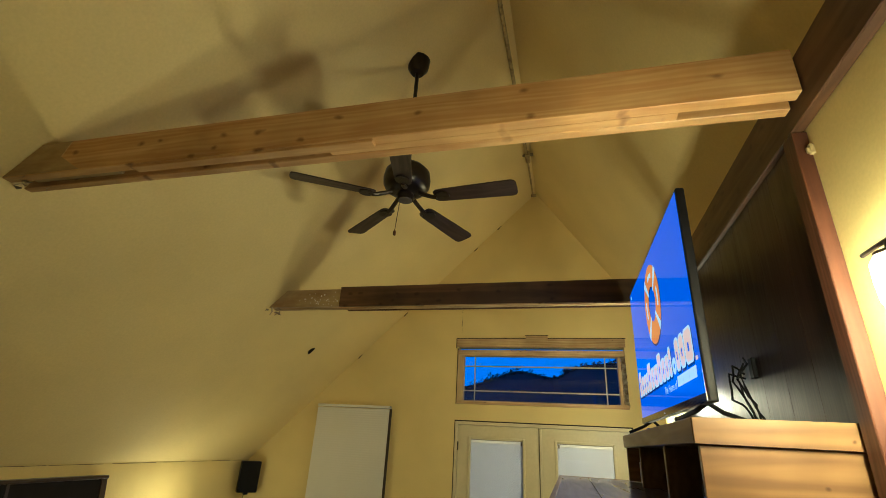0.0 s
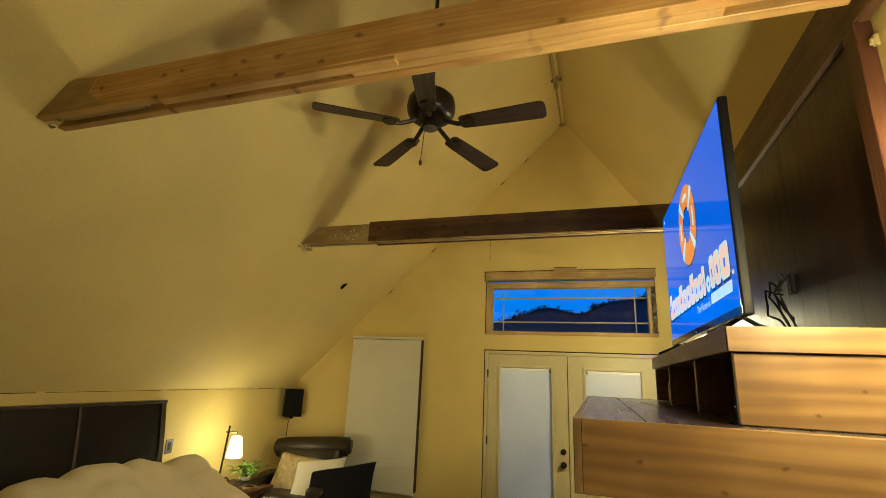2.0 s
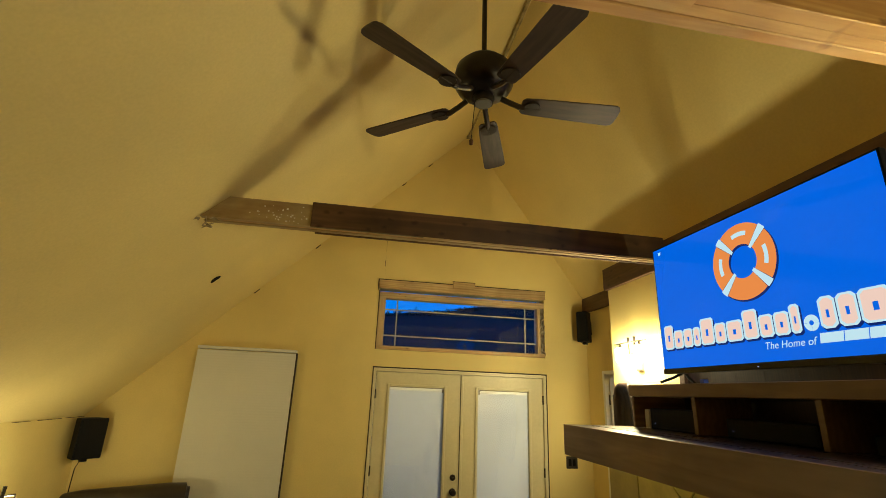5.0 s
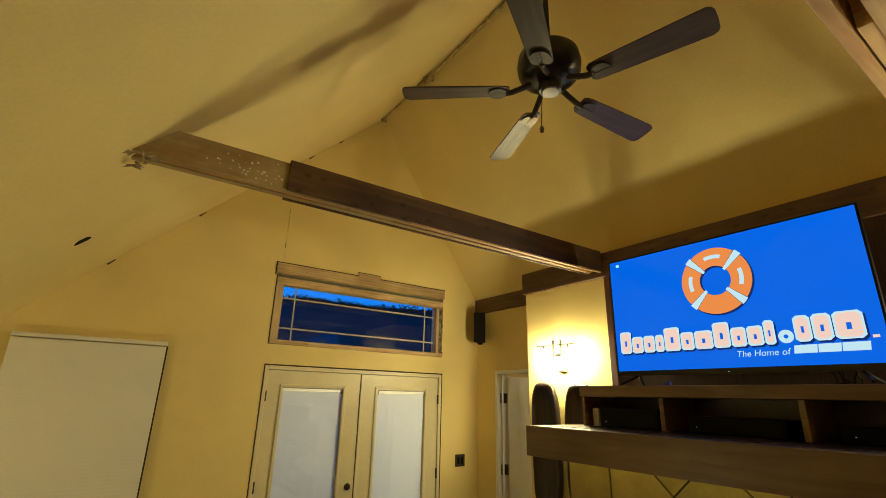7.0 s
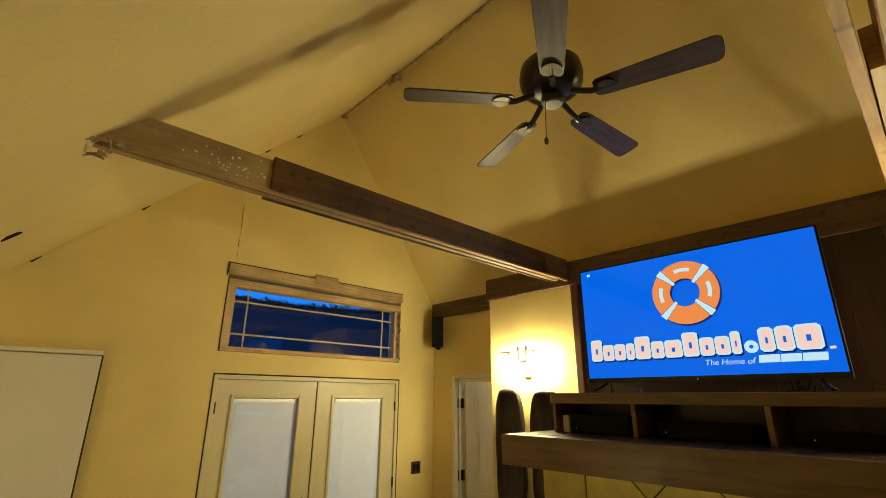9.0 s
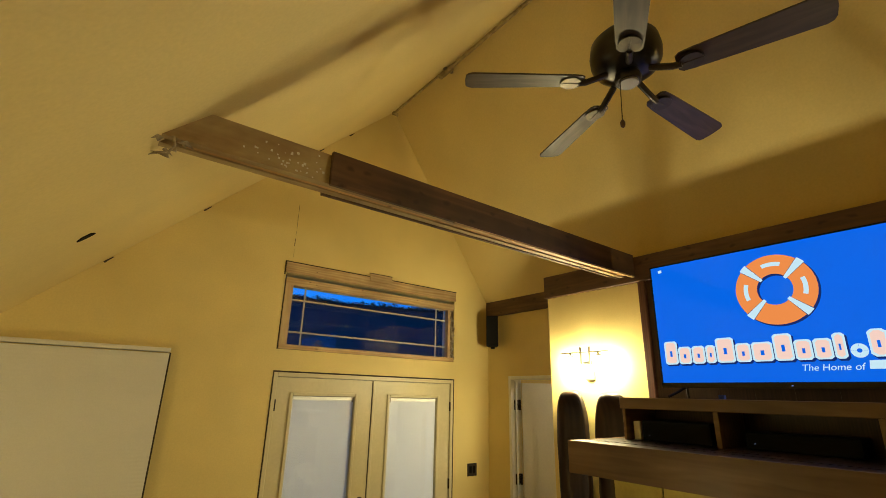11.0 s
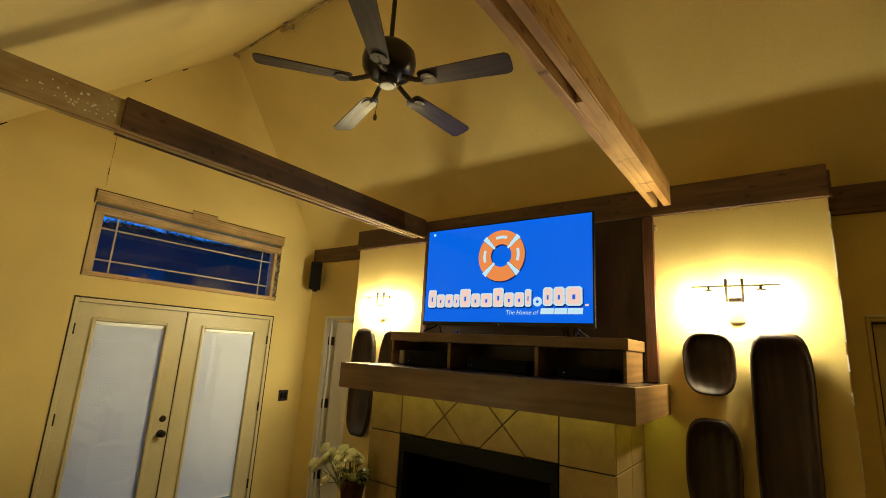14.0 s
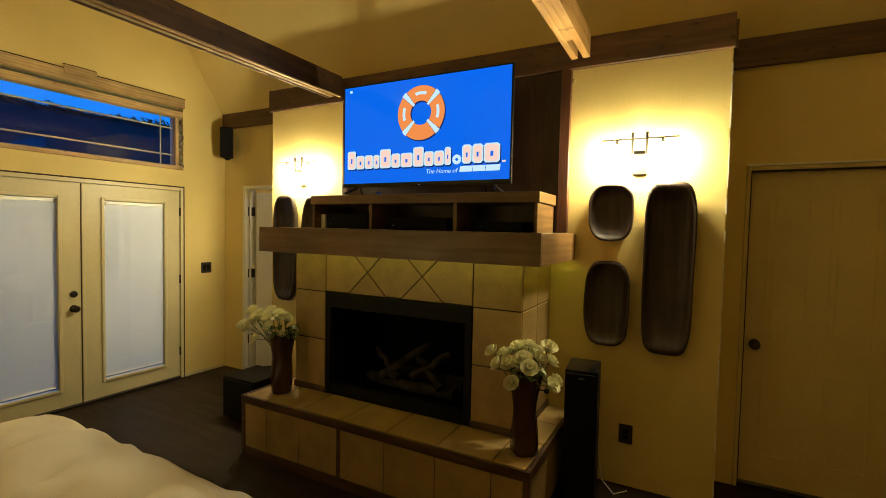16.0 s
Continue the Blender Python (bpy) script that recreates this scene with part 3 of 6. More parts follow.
# ---- ceiling fan ----
def ceiling_fan():
    c = Vector((-0.81, 2.567, 3.275))
    t = thing("ceiling_fan", c, "dark bronze five-bladed ceiling fan hanging on a rod", "ceiling fan")
    zc = slope(c.x) - c.z
    bm = bmesh.new()
    lathe(bm, [(0.0, zc - 0.10), (0.045, zc - 0.095), (0.075, zc - 0.05), (0.085, zc + 0.02), (0.0, zc + 0.02)], seg=24)
    part("canopy", smooth(bm), "fan", t, local=True)
    bm = bmesh.new()
    tube(bm, [(0, 0, 0.16), (0, 0, zc - 0.08)], 0.0135, 12)
    part("downrod", smooth(bm), "fan", t, local=True)
    bm = bmesh.new()
    lathe(bm, [(0.0, 0.19), (0.03, 0.185), (0.04, 0.165), (0.11, 0.155), (0.142, 0.12), (0.15, 0.07), (0.146, 0.03), (0.13, 0.0), (0.10, -0.02), (0.055, -0.03), (0.0, -0.03)], seg=40)
    part("motor_housing", smooth(bm), "fan", t, local=True)
    bm = bmesh.new()
    lathe(bm, [(0.0, -0.03), (0.05, -0.031), (0.056, -0.05), (0.05, -0.072), (0.0, -0.072)], seg=28)
    part("switch_housing", smooth(bm), "fan", t, local=True)
    bm = bmesh.new()
    lathe(bm, [(0.0, -0.0725), (0.042, -0.0725), (0.04, -0.081), (0.006, -0.083), (0.0, -0.083)], seg=28)
    part("cap", smooth(bm), "silver", t, "pale metal cap", local=True)
    bm = bmesh.new()
    tube(bm, [(-0.04, 0.014, -0.06), (-0.055, 0.014, -0.27)], 0.0022, 6)
    part("pull_chain", bm, "bronze", t, local=True)
    bm = bmesh.new()
    lathe(bm, [(0, -0.026), (0.009, -0.018), (0.011, 0.0), (0.005, 0.012), (0, 0.014)], (-0.055, 0.014, -0.284), 10)
    part("pull_knob", smooth(bm), "standwood", t, "small wooden pull knob", local=True)
    # one blade and one iron, shared by five
    bm = bmesh.new()
    pts = [(0.205, -0.038), (0.222, -0.052), (0.27, -0.057), (0.45, -0.063), (0.60, -0.068), (0.715, -0.071), (0.735, -0.062), (0.744, -0.045), (0.747, 0.0), (0.744, 0.045), (0.735, 0.062), (0.715, 0.071), (0.60, 0.068), (0.45, 0.063), (0.27, 0.057), (0.222, 0.052), (0.205, 0.038)]
    prism(bm, pts, "z", -0.004, 0.004)
    bm2 = bmesh.new()
    lathe(bm2, [(0.030, -0.005), (0.044, -0.005), (0.044, 0.005), (0.030, 0.005)], (0.245, 0, -0.01), 20)
    tube(bm2, [(0.09, 0, 0.03), (0.14, 0, 0.008), (0.18, 0.0, -0.008), (0.21, 0, -0.012)], 0.014, 8)
    tube(bm2, [(0.20, 0, -0.012), (0.29, 0, -0.011)], 0.006, 6)
    tube(bm2, [(0.245, -0.04, -0.011), (0.245, 0.04, -0.011)], 0.005, 6)
    blade, iron = mesh_of("blade", bm, "blade"), mesh_of("blade_iron", smooth(bm2), "bronze")
    for k in range(5):
        m = Matrix.Translation((0, 0, -0.064)) @ Matrix.Rotation(radians(-75 + 72 * k), 4, "Z")
        b = new("blade", blade)
        b.parent, b.matrix_basis = t, m @ Matrix.Rotation(radians(-12), 4, "X") @ Matrix.Scale(0.935, 4)
        b = new("blade_iron", iron)
        b.parent, b.matrix_basis = t, m @ Matrix.Rotation(radians(-6), 4, "X")


ceiling_fan()


# ---- french door, transom window ----
def french_door():
    a, b, h = -1.14, 0.745, 2.06
    t = thing("door_1", (-0.2, Y1, 0), "cream double french door with white shades behind its glass", "door", kind="structure")
    y = Y1
    fr = bmesh.new()
    bx(fr, a + 0.002, a + 0.034, y - 0.006, y + 0.12, 0, h - 0.002, 0.003)
    bx(fr, b - 0.034, b - 0.002, y - 0.006, y + 0.12, 0, h - 0.002, 0.003)
    bx(fr, a + 0.034, b - 0.034, y - 0.006, y + 0.12, h - 0.036, h - 0.002, 0.003)
    part("door_frame", fr, "doorpaint", t)
    gp = bmesh.new()
    bx(gp, a - 0.007, a + 0.002, y - 0.004, y + 0.02, 0, h + 0.004)
    bx(gp, b - 0.002, b + 0.010, y - 0.004, y + 0.02, 0, h + 0.004)
    bx(gp, a - 0.007, b + 0.010, y - 0.004, y + 0.02, h - 0.002, h + 0.011)
    part("ragged_gap", gp, "gap", t, "dark ragged gap round the frame")
    part("threshold", box(a + 0.034, b - 0.034, y - 0.01, y + 0.12, 0.0, 0.022, 0.004), "bronze", t)
    mid = -0.192
    for x0, x1, side in ((a + 0.038, mid - 0.003, 0), (mid + 0.003, b - 0.038, 1)):
        lx0, lx1 = (x0 + 0.145, x1 - 0.19) if side == 0 else (x0 + 0.17, x1 - 0.165)
        leaf = part("door_leaf", door_leaf_ring(x0, x1, 0.026, h - 0.04, lx0, lx1, 0.19, 1.875, y + 0.012, y + 0.056), "doorpaint", t)
        md = bmesh.new()
        for u0, u1, v0, v1 in ((lx0 - 0.028, lx0, 0.162, 1.903), (lx1, lx1 + 0.028, 0.162, 1.903), (lx0, lx1, 1.875, 1.903), (lx0, lx1, 0.162, 0.19)):
            bx(md, u0, u1, y - 0.002, y + 0.0115, v0, v1, 0.004)
        part("glazing_bead", md, "doorpaint", leaf)
        p = part("pane", box(lx0, lx1, y + 0.018, y + 0.022, 0.19, 1.875), "pane", leaf)
        p.visible_shadow = False
        part("shade_cloth", box(lx0 + 0.001, lx1 - 0.001, y + 0.034, y + 0.038, 0.215, 1.85), "shade", leaf, "white roller shade behind the glass")
        part("headrail", box(lx0 + 0.003, lx1 - 0.003, y + 0.026, y + 0.045, 1.842, 1.872, 0.003), "doorwhite", leaf, "white shade headrail")
        part("bottom_rail", box(lx0 + 0.01, lx1 - 0.01, y + 0.028, y + 0.042, 0.205, 0.22, 0.003), "doorwhite", leaf)
        part("shade_clip", box((lx1 if side == 0 else lx0 + 0.03) - 0.022, (lx1 if side == 0 else lx0 + 0.03) - 0.006, y + 0.023, y + 0.0255, 1.83, 1.868), "nickel", leaf)
    part("astragal", box(mid - 0.012, mid + 0.014, y + 0.002, y + 0.0115, 0.026, h - 0.04, 0.003), "doorpaint", t)
    part("seam", box(mid - 0.018, mid - 0.0125, y + 0.006, y + 0.0118, 0.026, h - 0.04), "gap", t)
    kx = -0.268
    for z, r, d in ((1.025, 0.030, 0.022), (0.895, 0.034, 0.06)):
        bm = bmesh.new()
        rot = Matrix.Translation((kx, y + 0.012, z)) @ Matrix.Rotation(radians(90), 4, "X")
        if d > 0.03:
            lathe(bm, [(0, 0), (0.034, 0), (0.032, 0.008), (0.012, 0.012), (0.012, 0.03), (0.027, 0.038), (0.030, 0.052), (0.02, 0.064), (0, 0.066)], seg=24, m=rot)
        else:
            lathe(bm, [(0, 0), (0.030, 0), (0.029, 0.010), (0.022, 0.018), (0.008, 0.02), (0.007, 0.028), (0, 0.028)], seg=24, m=rot)
        part("deadbolt" if d < 0.03 else "door_knob", smooth(bm), "bronze", t, "dark bronze deadbolt" if d < 0.03 else "dark bronze door knob")
    for hx in (a + 0.034, b - 0.040):
        for z in (0.30, 1.08, 1.80):
            bm = bmesh.new()
            tube(bm, [(hx + 0.003, y + 0.002, z - 0.045), (hx + 0.003, y + 0.002, z + 0.045)], 0.009, 8)
            part("hinge", smooth(bm), "bronze", t)


def door_leaf_ring(x0, x1, z0, z1, lx0, lx1, lz0, lz1, y0, y1):
    bm = bmesh.new()
    bx(bm, x0, lx0, y0, y1, z0, z1)
    bx(bm, lx1, x1, y0, y1, z0, z1)
    bx(bm, lx0, lx1, y0, y1, z0, lz0)
    bx(bm, lx0, lx1, y0, y1, lz1, z1)
    return bm


def transom():
    a, b = -1.14, 0.745
    y = Y1
    t = thing("window_1", (-0.2, Y1, 2.245), "wide transom window in rough unfinished wood framing", "window", kind="structure")
    fr = bmesh.new()
    bx(fr, a + 0.004, a + 0.075, y - 0.004, y + 0.10, 2.25, 2.82, 0.003)
    part("window_frame", fr, "rawwood_z", t)
    part("window_frame", box(a + 0.004, b - 0.004, y - 0.005, y + 0.10, 2.795, 2.865, 0.004), "rawwood", t)
    part("window_frame", box(b - 0.085, b - 0.05, y + 0.0, y + 0.10, 2.285, 2.794, 0.003), "rawwood_z", t)
    bm = bmesh.new()
    rnd = random.Random(11)
    n = 22
    prev = None
    for i in range(n + 1):
        z = 2.255 + (2.80 - 2.255) * i / n
        row = [bm.verts.new((b - 0.048 + 0.052 * k / 3 + rnd.uniform(-0.006, 0.006) * (0 < k < 3), y - 0.004 + rnd.uniform(-0.004, 0.03), z)) for k in range(4)]
        if prev:
            for k in range(3):
                bm.faces.new((prev[k], prev[k + 1], row[k + 1], row[k]))
        prev = row
    bmesh.ops.solidify(bm, geom=list(bm.faces), thickness=0.05)
    part("torn_jamb", bm, "plaster", t, "torn crumpled plaster at the jamb")
    part("window_sill", box(a + 0.004, b - 0.004, y - 0.008, y + 0.10, 2.247, 2.288, 0.004), "rawwood", t)
    part("header_board", box(a - 0.012, b + 0.012, y - 0.016, y - 0.002, 2.90, 2.995, 0.003), "rawwood", t, "pale bare header board")
    part("header_block", box(-0.33, -0.08, y - 0.022, y - 0.0165, 2.955, 3.03, 0.003), "rawwood", t)
    gp = bmesh.new()
    bx(gp, a - 0.02, b + 0.02, y - 0.01, y - 0.003, 2.996, 3.004)
    bx(gp, a - 0.022, a - 0.0125, y - 0.01, y - 0.003, 2.88, 3.0)
    bx(gp, a - 0.004, a + 0.003, y - 0.005, y + 0.01, 2.245, 2.88)
    bx(gp, -0.335, -0.075, y - 0.012, y - 0.003, 3.0305, 3.037)
    part("ragged_gap", gp, "gap", t, "dark ragged cut line in the plaster")
    p = part("pane", box(a + 0.075, b - 0.086, y + 0.062, y + 0.068, 2.288, 2.795), "pane", t)
    p.visible_shadow = False
    for z in (2.40, 2.68):
        part("muntin", box(a + 0.076, b - 0.087, y + 0.050, y + 0.061, z - 0.007, z + 0.007), "muntin", t)
    for x in (a + 0.205, b - 0.215):
        part("muntin", box(x - 0.007, x + 0.007, y + 0.0455, y + 0.0495, 2.289, 2.794), "muntin", t)


french_door()
transom()


def hairlines():
    bm = bmesh.new()
    rnd = random.Random(2)
    for x, z0, z1 in ((-1.10, 3.05, 3.50),):
        z = z0
        while z < z1:
            bx(bm, x + rnd.uniform(-0.003, 0.003) - 0.001, x + 0.0015, Y1 - 0.003, Y1 + 0.001, z, z + 0.07)
            z += rnd.uniform(0.07, 0.10)
    y = 0.2
    while y < 5.5:
        d = rnd.uniform(0.15, 0.5)
        bx(bm, XL - 0.001, XL + 0.005, y, y + d, KZ - 0.010 + rnd.uniform(-0.002, 0.002), KZ - 0.006)
        y += d + rnd.uniform(0.0, 0.12)
    for x in (-0.68, -1.87, -2.43, -0.98):
        z = slope(x)
        prism(bm, [(x, z - 0.004), (x + 0.05, z + 0.042), (x + 0.055, z + 0.038), (x + 0.01, z - 0.012)], "y", Y1 - 0.004, Y1 + 0.001)
    solid("wall_cracks", bm, "gap", "thin dark cracks along the plaster joints", "crack", kind="structure")
    x = -2.53
    m = Matrix.Translation((x, 4.67, slope(x) - 0.002)) @ Matrix.Rotation(radians(-44), 4, "Y")
    bm = bmesh.new()
    pts = [(0.042 * math.cos(a) * (1 + 0.25 * math.sin(3 * a)), 0.035 * math.sin(a) * (1 + 0.2 * math.cos(2 * a))) for a in [2 * math.pi * i / 14 for i in range(14)]]
    prism(bm, pts, "z", -0.004, 0.003)
    bmesh.ops.transform(bm, matrix=m, verts=bm.verts)
    solid("ceiling_hole", bm, "soot", "small ragged dark hole in the sloping ceiling", "hole", kind="structure")


hairlines()


def pleated_shade():
    x0, x1, z1 = -2.845, -1.922, 2.186
    t = thing("window_shade", (x0, 5.6, 0.43), "tall white pleated shade hanging against the gable wall", "window shade")
    bm = bmesh.new()
    prev = None
    z, i = 0.46, 0
    while z <= z1 - 0.03:
        d = 0.0018 if i % 2 and z < 0.8 else 0.0006 if i % 2 else 0.0
        row = [bm.verts.new((x, 5.59 - d, z)) for x in (x0, x1)] + [bm.verts.new((x, 5.62 + d, z)) for x in (x1, x0)]
        if prev:
            for k in range(4):
                bm.faces.new((prev[k], prev[(k + 1) % 4], row[(k + 1) % 4], row[k]))
        else:
            bm.faces.new(row[::-1])
        prev = row
        z += 0.0125
        i += 1
    bm.faces.new(prev)
    part("fabric", bm, "board", t)
    part("headrail", box(x0 - 0.004, x1 + 0.004, 5.583, 5.655, z1 - 0.03, z1, 0.004), "board", t)
    part("bottom_rail", box(x0, x1, 5.585, 5.625, 0.43, 0.46, 0.004), "board", t)
    part("side_edge", box(x1 + 0.001, x1 + 0.012, 5.60, 5.656, 0.46, z1 - 0.032), "gap", t, "dark edge of the opening behind")


pleated_shade()


# ---- fireplace ----
def tile_piece(name, me, at, parent, rx=0):
    ob = new(name, me)
    ob.parent = parent
    ob.matrix_basis = Matrix.Translation(Vector(at) - world_of(parent).translation)
    return ob


def fireplace():
    X = 0.25
    ya, yb, fa, fb, z0, z1 = 1.685, 3.50, 2.005, 3.197, 0.44, 1.484
    t = thing("fireplace", (X, 2.6, 0.44), "tiled fireplace surround with a dark metal firebox", "fireplace")
    bm = bmesh.new()
    bx(bm, X + 0.008, BX - 0.002, ya + 0.008, fa, z0, z1)
    bx(bm, X + 0.008, BX - 0.002, fb, yb - 0.008, z0, z1)
    bx(bm, X + 0.008, BX - 0.002, fa, fb, 1.197, z1)
    part("grout_bed", bm, "grout", t)
    g = 0.004
    rows = [(0.444, 0.835), (0.835, 1.194), (1.194, 1.480)]
    for y0, y1 in ((ya, fa), (fb, yb)):
        for v0, v1 in rows:
            part("tile", box(X, X + 0.012, y0 + g, y1 - g, v0 + g, v1 - g, 0.002), "tile", t)
    for v0, v1 in rows:
        for u0, u1 in ((X + 0.012, 0.56), (0.56, BX - 0.003)):
            part("tile", box(u0 + g, u1 - g, ya, ya + 0.012, v0 + g, v1 - g, 0.002), "tile", t)
            part("tile", box(u0 + g, u1 - g, yb - 0.012, yb, v0 + g, v1 - g, 0.002), "tile", t)
    # diagonal band over the opening
    zt, zb, zc = 1.480, 1.200, 1.360
    c1, c2 = 2.818, 2.372
    u, d = zt - zc, zc - zb
    polys = [
        [(c1 - u, zt), (c1 + u, zt), (c1, zc)], [(c1 - d, zb), (c1 + d, zb), (c1, zc)],
        [(c2 - u, zt), (c2 + u, zt), (c2, zc)], [(c2 - d, zb), (c2 + d, zb), (c2, zc)],
        [(fb, zb), (fb, zt), (c1 + u, zt), (c1, zc), (c1 + d, zb)],
        [(fa, zb), (fa, zt), (c2 - u, zt), (c2, zc), (c2 - d, zb)],
        [(c1 - u, zt), (c1, zc), (c1 - d, zb), (c2 + d, zb), (c2, zc), (c2 + u, zt)],
    ]
    for p in polys:
        cy, cz = sum(q[0] for q in p) / len(p), sum(q[1] for q in p) / len(p)
        k = []
        for q in p:
            v = Vector((q[0] - cy, q[1] - cz))
            k.append((cy + v.x - 0.006 * v.x / v.length, cz + v.y - 0.006 * v.y / v.length))
        bm = bmesh.new()
        prism(bm, k, "x", X, X + 0.012)
        part("tile", bm, "tile", t)
    for u0, u1 in ((ya - 0.004, fa - 0.003), (fb + 0.003, yb)):
        part("base_trim", box(X - 0.012, X - 0.0005, u0, u1, 0.4405, 0.486, 0.003), "hearthwood", t, "dark wooden base trim")
    part("base_trim", box(X, BX - 0.004, ya - 0.012, ya - 0.0005, 0.4405, 0.486, 0.003), "hearthwood", t)
    gk = thing("gas_key", (0.575, ya, 0.64), "small black gas valve key on the tiled side", "gas key")
    bm = bmesh.new()
    lathe(bm, [(0, 0), (0.018, 0), (0.018, 0.005), (0.005, 0.008), (0.005, 0.055), (0.016, 0.06), (0.016, 0.085), (0, 0.088)], seg=16, m=Matrix.Translation((0.575, ya, 0.64)) @ Matrix.Rotation(radians(90), 4, "X"))
    part("stem", smooth(bm), "black", gk)
    # firebox
    fbx = thing("firebox", (X, 2.6, 0.44), "black metal gas firebox with ceramic logs behind dark glass", "fireplace insert")
    bm = bmesh.new()
    bx(bm, X - 0.006, X + 0.05, fa, fb, 1.085, 1.194, 0.004)
    part("hood", bm, "blackmetal", fbx)
    bm = bmesh.new()
    bx(bm, X - 0.004, X + 0.05, fa + 0.002, fa + 0.05, 0.444, 1.085, 0.003)
    bx(bm, X - 0.004, X + 0.05, fb - 0.05, fb - 0.002, 0.444, 1.085, 0.003)
    bx(bm, X - 0.004, X + 0.05, fa + 0.05, fb - 0.05, 0.444, 0.52, 0.003)
    part("face_frame", bm, "blackmetal", fbx)
    for a in ((BX - 0.06, BX - 0.03, fa, fb, 0.444, 1.185), (X + 0.051, BX - 0.061, fa, fa + 0.02, 0.444, 1.185), (X + 0.051, BX - 0.061, fb - 0.02, fb, 0.444, 1.185), (X + 0.051, BX - 0.061, fa + 0.021, fb - 0.021, 0.444, 0.46), (X + 0.051, BX - 0.061, fa + 0.021, fb - 0.021, 1.165, 1.185)):
        part("lining_panel", box(*a), "soot", fbx)
    rnd = random.Random(5)
    for i, (p, q, r) in enumerate((((0.55, 2.25, 0.50), (0.56, 2.98, 0.52), 0.05), ((0.66, 2.22, 0.56), (0.68, 2.9, 0.58), 0.055), ((0.5, 2.35, 0.56), (0.66, 2.62, 0.72), 0.035), ((0.5, 2.85, 0.56), (0.66, 2.55, 0.78), 0.035), ((0.52, 2.6, 0.58), (0.64, 2.35, 0.76), 0.03), ((0.5, 2.7, 0.57), (0.62, 2.95, 0.72), 0.028))):
        bm = bmesh.new()
        P, Q = Vector(p) + Vector((-0.07, -0.03, 0.02)), Vector(q) + Vector((-0.07, -0.03, 0.02))
        tube(bm, [P.lerp(Q, s / 6) + Vector((rnd.uniform(-1, 1), rnd.uniform(-1, 1), rnd.uniform(-1, 1))) * 0.012 for s in range(7)], r, 10, 0.75)
        part("log", smooth(bm, 70), "log", fbx, "grey ceramic log")


def hearth():
    X0, Ya, Yb, H = -0.10, 1.512, 3.665, 0.44
    t = thing("hearth", (0.3, 2.6, 0), "raised tiled hearth with brown wooden edging", "hearth")
    bm = bmesh.new()
    bx(bm, X0 + 0.012, BX - 0.003, Ya + 0.012, Yb - 0.012, 0, H - 0.014)
    part("base", bm, "grout", t)
    ys = [Ya + 0.02, 1.72, 2.065, 2.416, 2.765, 3.11, 3.42, Yb - 0.02]
    g = 0.003
    for a, b in zip(ys, ys[1:]):
        part("tile", box(X0 + 0.018, 0.247, a + g, b - g, H - 0.013, H, 0.002), "tile", t)
        part("tile", box(X0 + 0.004, X0 + 0.0115, a + g, b - g, 0.07, H - 0.058, 0.0015), "tile", t)
    for a, b in ((0.25, 0.56), (0.56, BX - 0.004)):
        part("tile", box(a + g, b - g, Ya + 0.02, 1.682, H - 0.013, H, 0.002), "tile", t)
        part("tile", box(a + g, b - g, 3.503, Yb - 0.02, H - 0.013, H, 0.002), "tile", t)
        part("tile", box(a + g, b - g, Ya + 0.004, Ya + 0.0115, 0.07, H - 0.058, 0.0015), "tile", t)
    part("tile", box(X0 + 0.04, 0.247, Ya + 0.004, Ya + 0.0115, 0.07, H - 0.058, 0.0015), "tile", t)
    for n, a in (("edge_strip", (X0 - 0.006, X0 + 0.014, Ya - 0.006, Yb + 0.006, H - 0.055, H + 0.001)), ("edge_strip", (X0 + 0.0145, BX - 0.005, Ya - 0.006, Ya + 0.014, H - 0.055, H + 0.001)), ("edge_strip", (X0 + 0.0145, BX - 0.005, Yb - 0.014, Yb + 0.006, H - 0.055, H + 0.001)), ("skirting", (X0 - 0.002, X0 + 0.0115, Ya, Yb, 0, 0.068)), ("skirting", (X0 + 0.012, BX - 0.005, Ya - 0.002, Ya + 0.0115, 0, 0.068)), ("post", (X0 - 0.004, X0 + 0.03, Ya - 0.004, Ya + 0.03, 0.0, H - 0.056)), ("post", (X0 - 0.004, X0 + 0.03, Yb - 0.03, Yb + 0.004, 0.0, H - 0.056)), ("post", (X0 - 0.003, X0 + 0.011, 2.752, 2.779, 0.0, H - 0.056))):
        part(n, box(*a, bev=0.002), "hearthwood", t)


def mantel():
    x0, y0, y1, z0, z1 = 0.036, 1.523, 3.655, 1.484, 1.664
    t = thing("mantel_shelf", (0.5, 2.6, z0), "deep boxed oak mantel shelf over the fireplace", "mantel")
    part("front_board", box(x0, x0 + 0.02, y0, y1, z0, z1, 0.0015), "mantel", t)
    part("end_board", box(x0 + 0.0205, BX - 0.003, y0 - 0.0, y0 + 0.02, z0, z1, 0.0015), "mantel_end", t, "knotty end board in a golden, lamp-brightened tone")
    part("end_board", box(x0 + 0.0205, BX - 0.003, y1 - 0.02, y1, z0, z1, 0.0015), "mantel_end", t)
    part("top_board", box(x0 + 0.0205, BX - 0.003, y0 + 0.0205, y1 - 0.0205, z1 - 0.022, z1 - 0.002), "mantel_top", t, "dark satin top board")
    part("underside", box(x0 + 0.0205, BX - 0.003, y0 + 0.0205, y1 - 0.0205, z0 + 0.032, z0 + 0.05), "mantel", t)
    part("top_seam", box(x0 + 0.18, x0 + 0.184, y0 + 0.03, y1 - 0.03, z1 - 0.0019, z1 - 0.001), "gap", t)


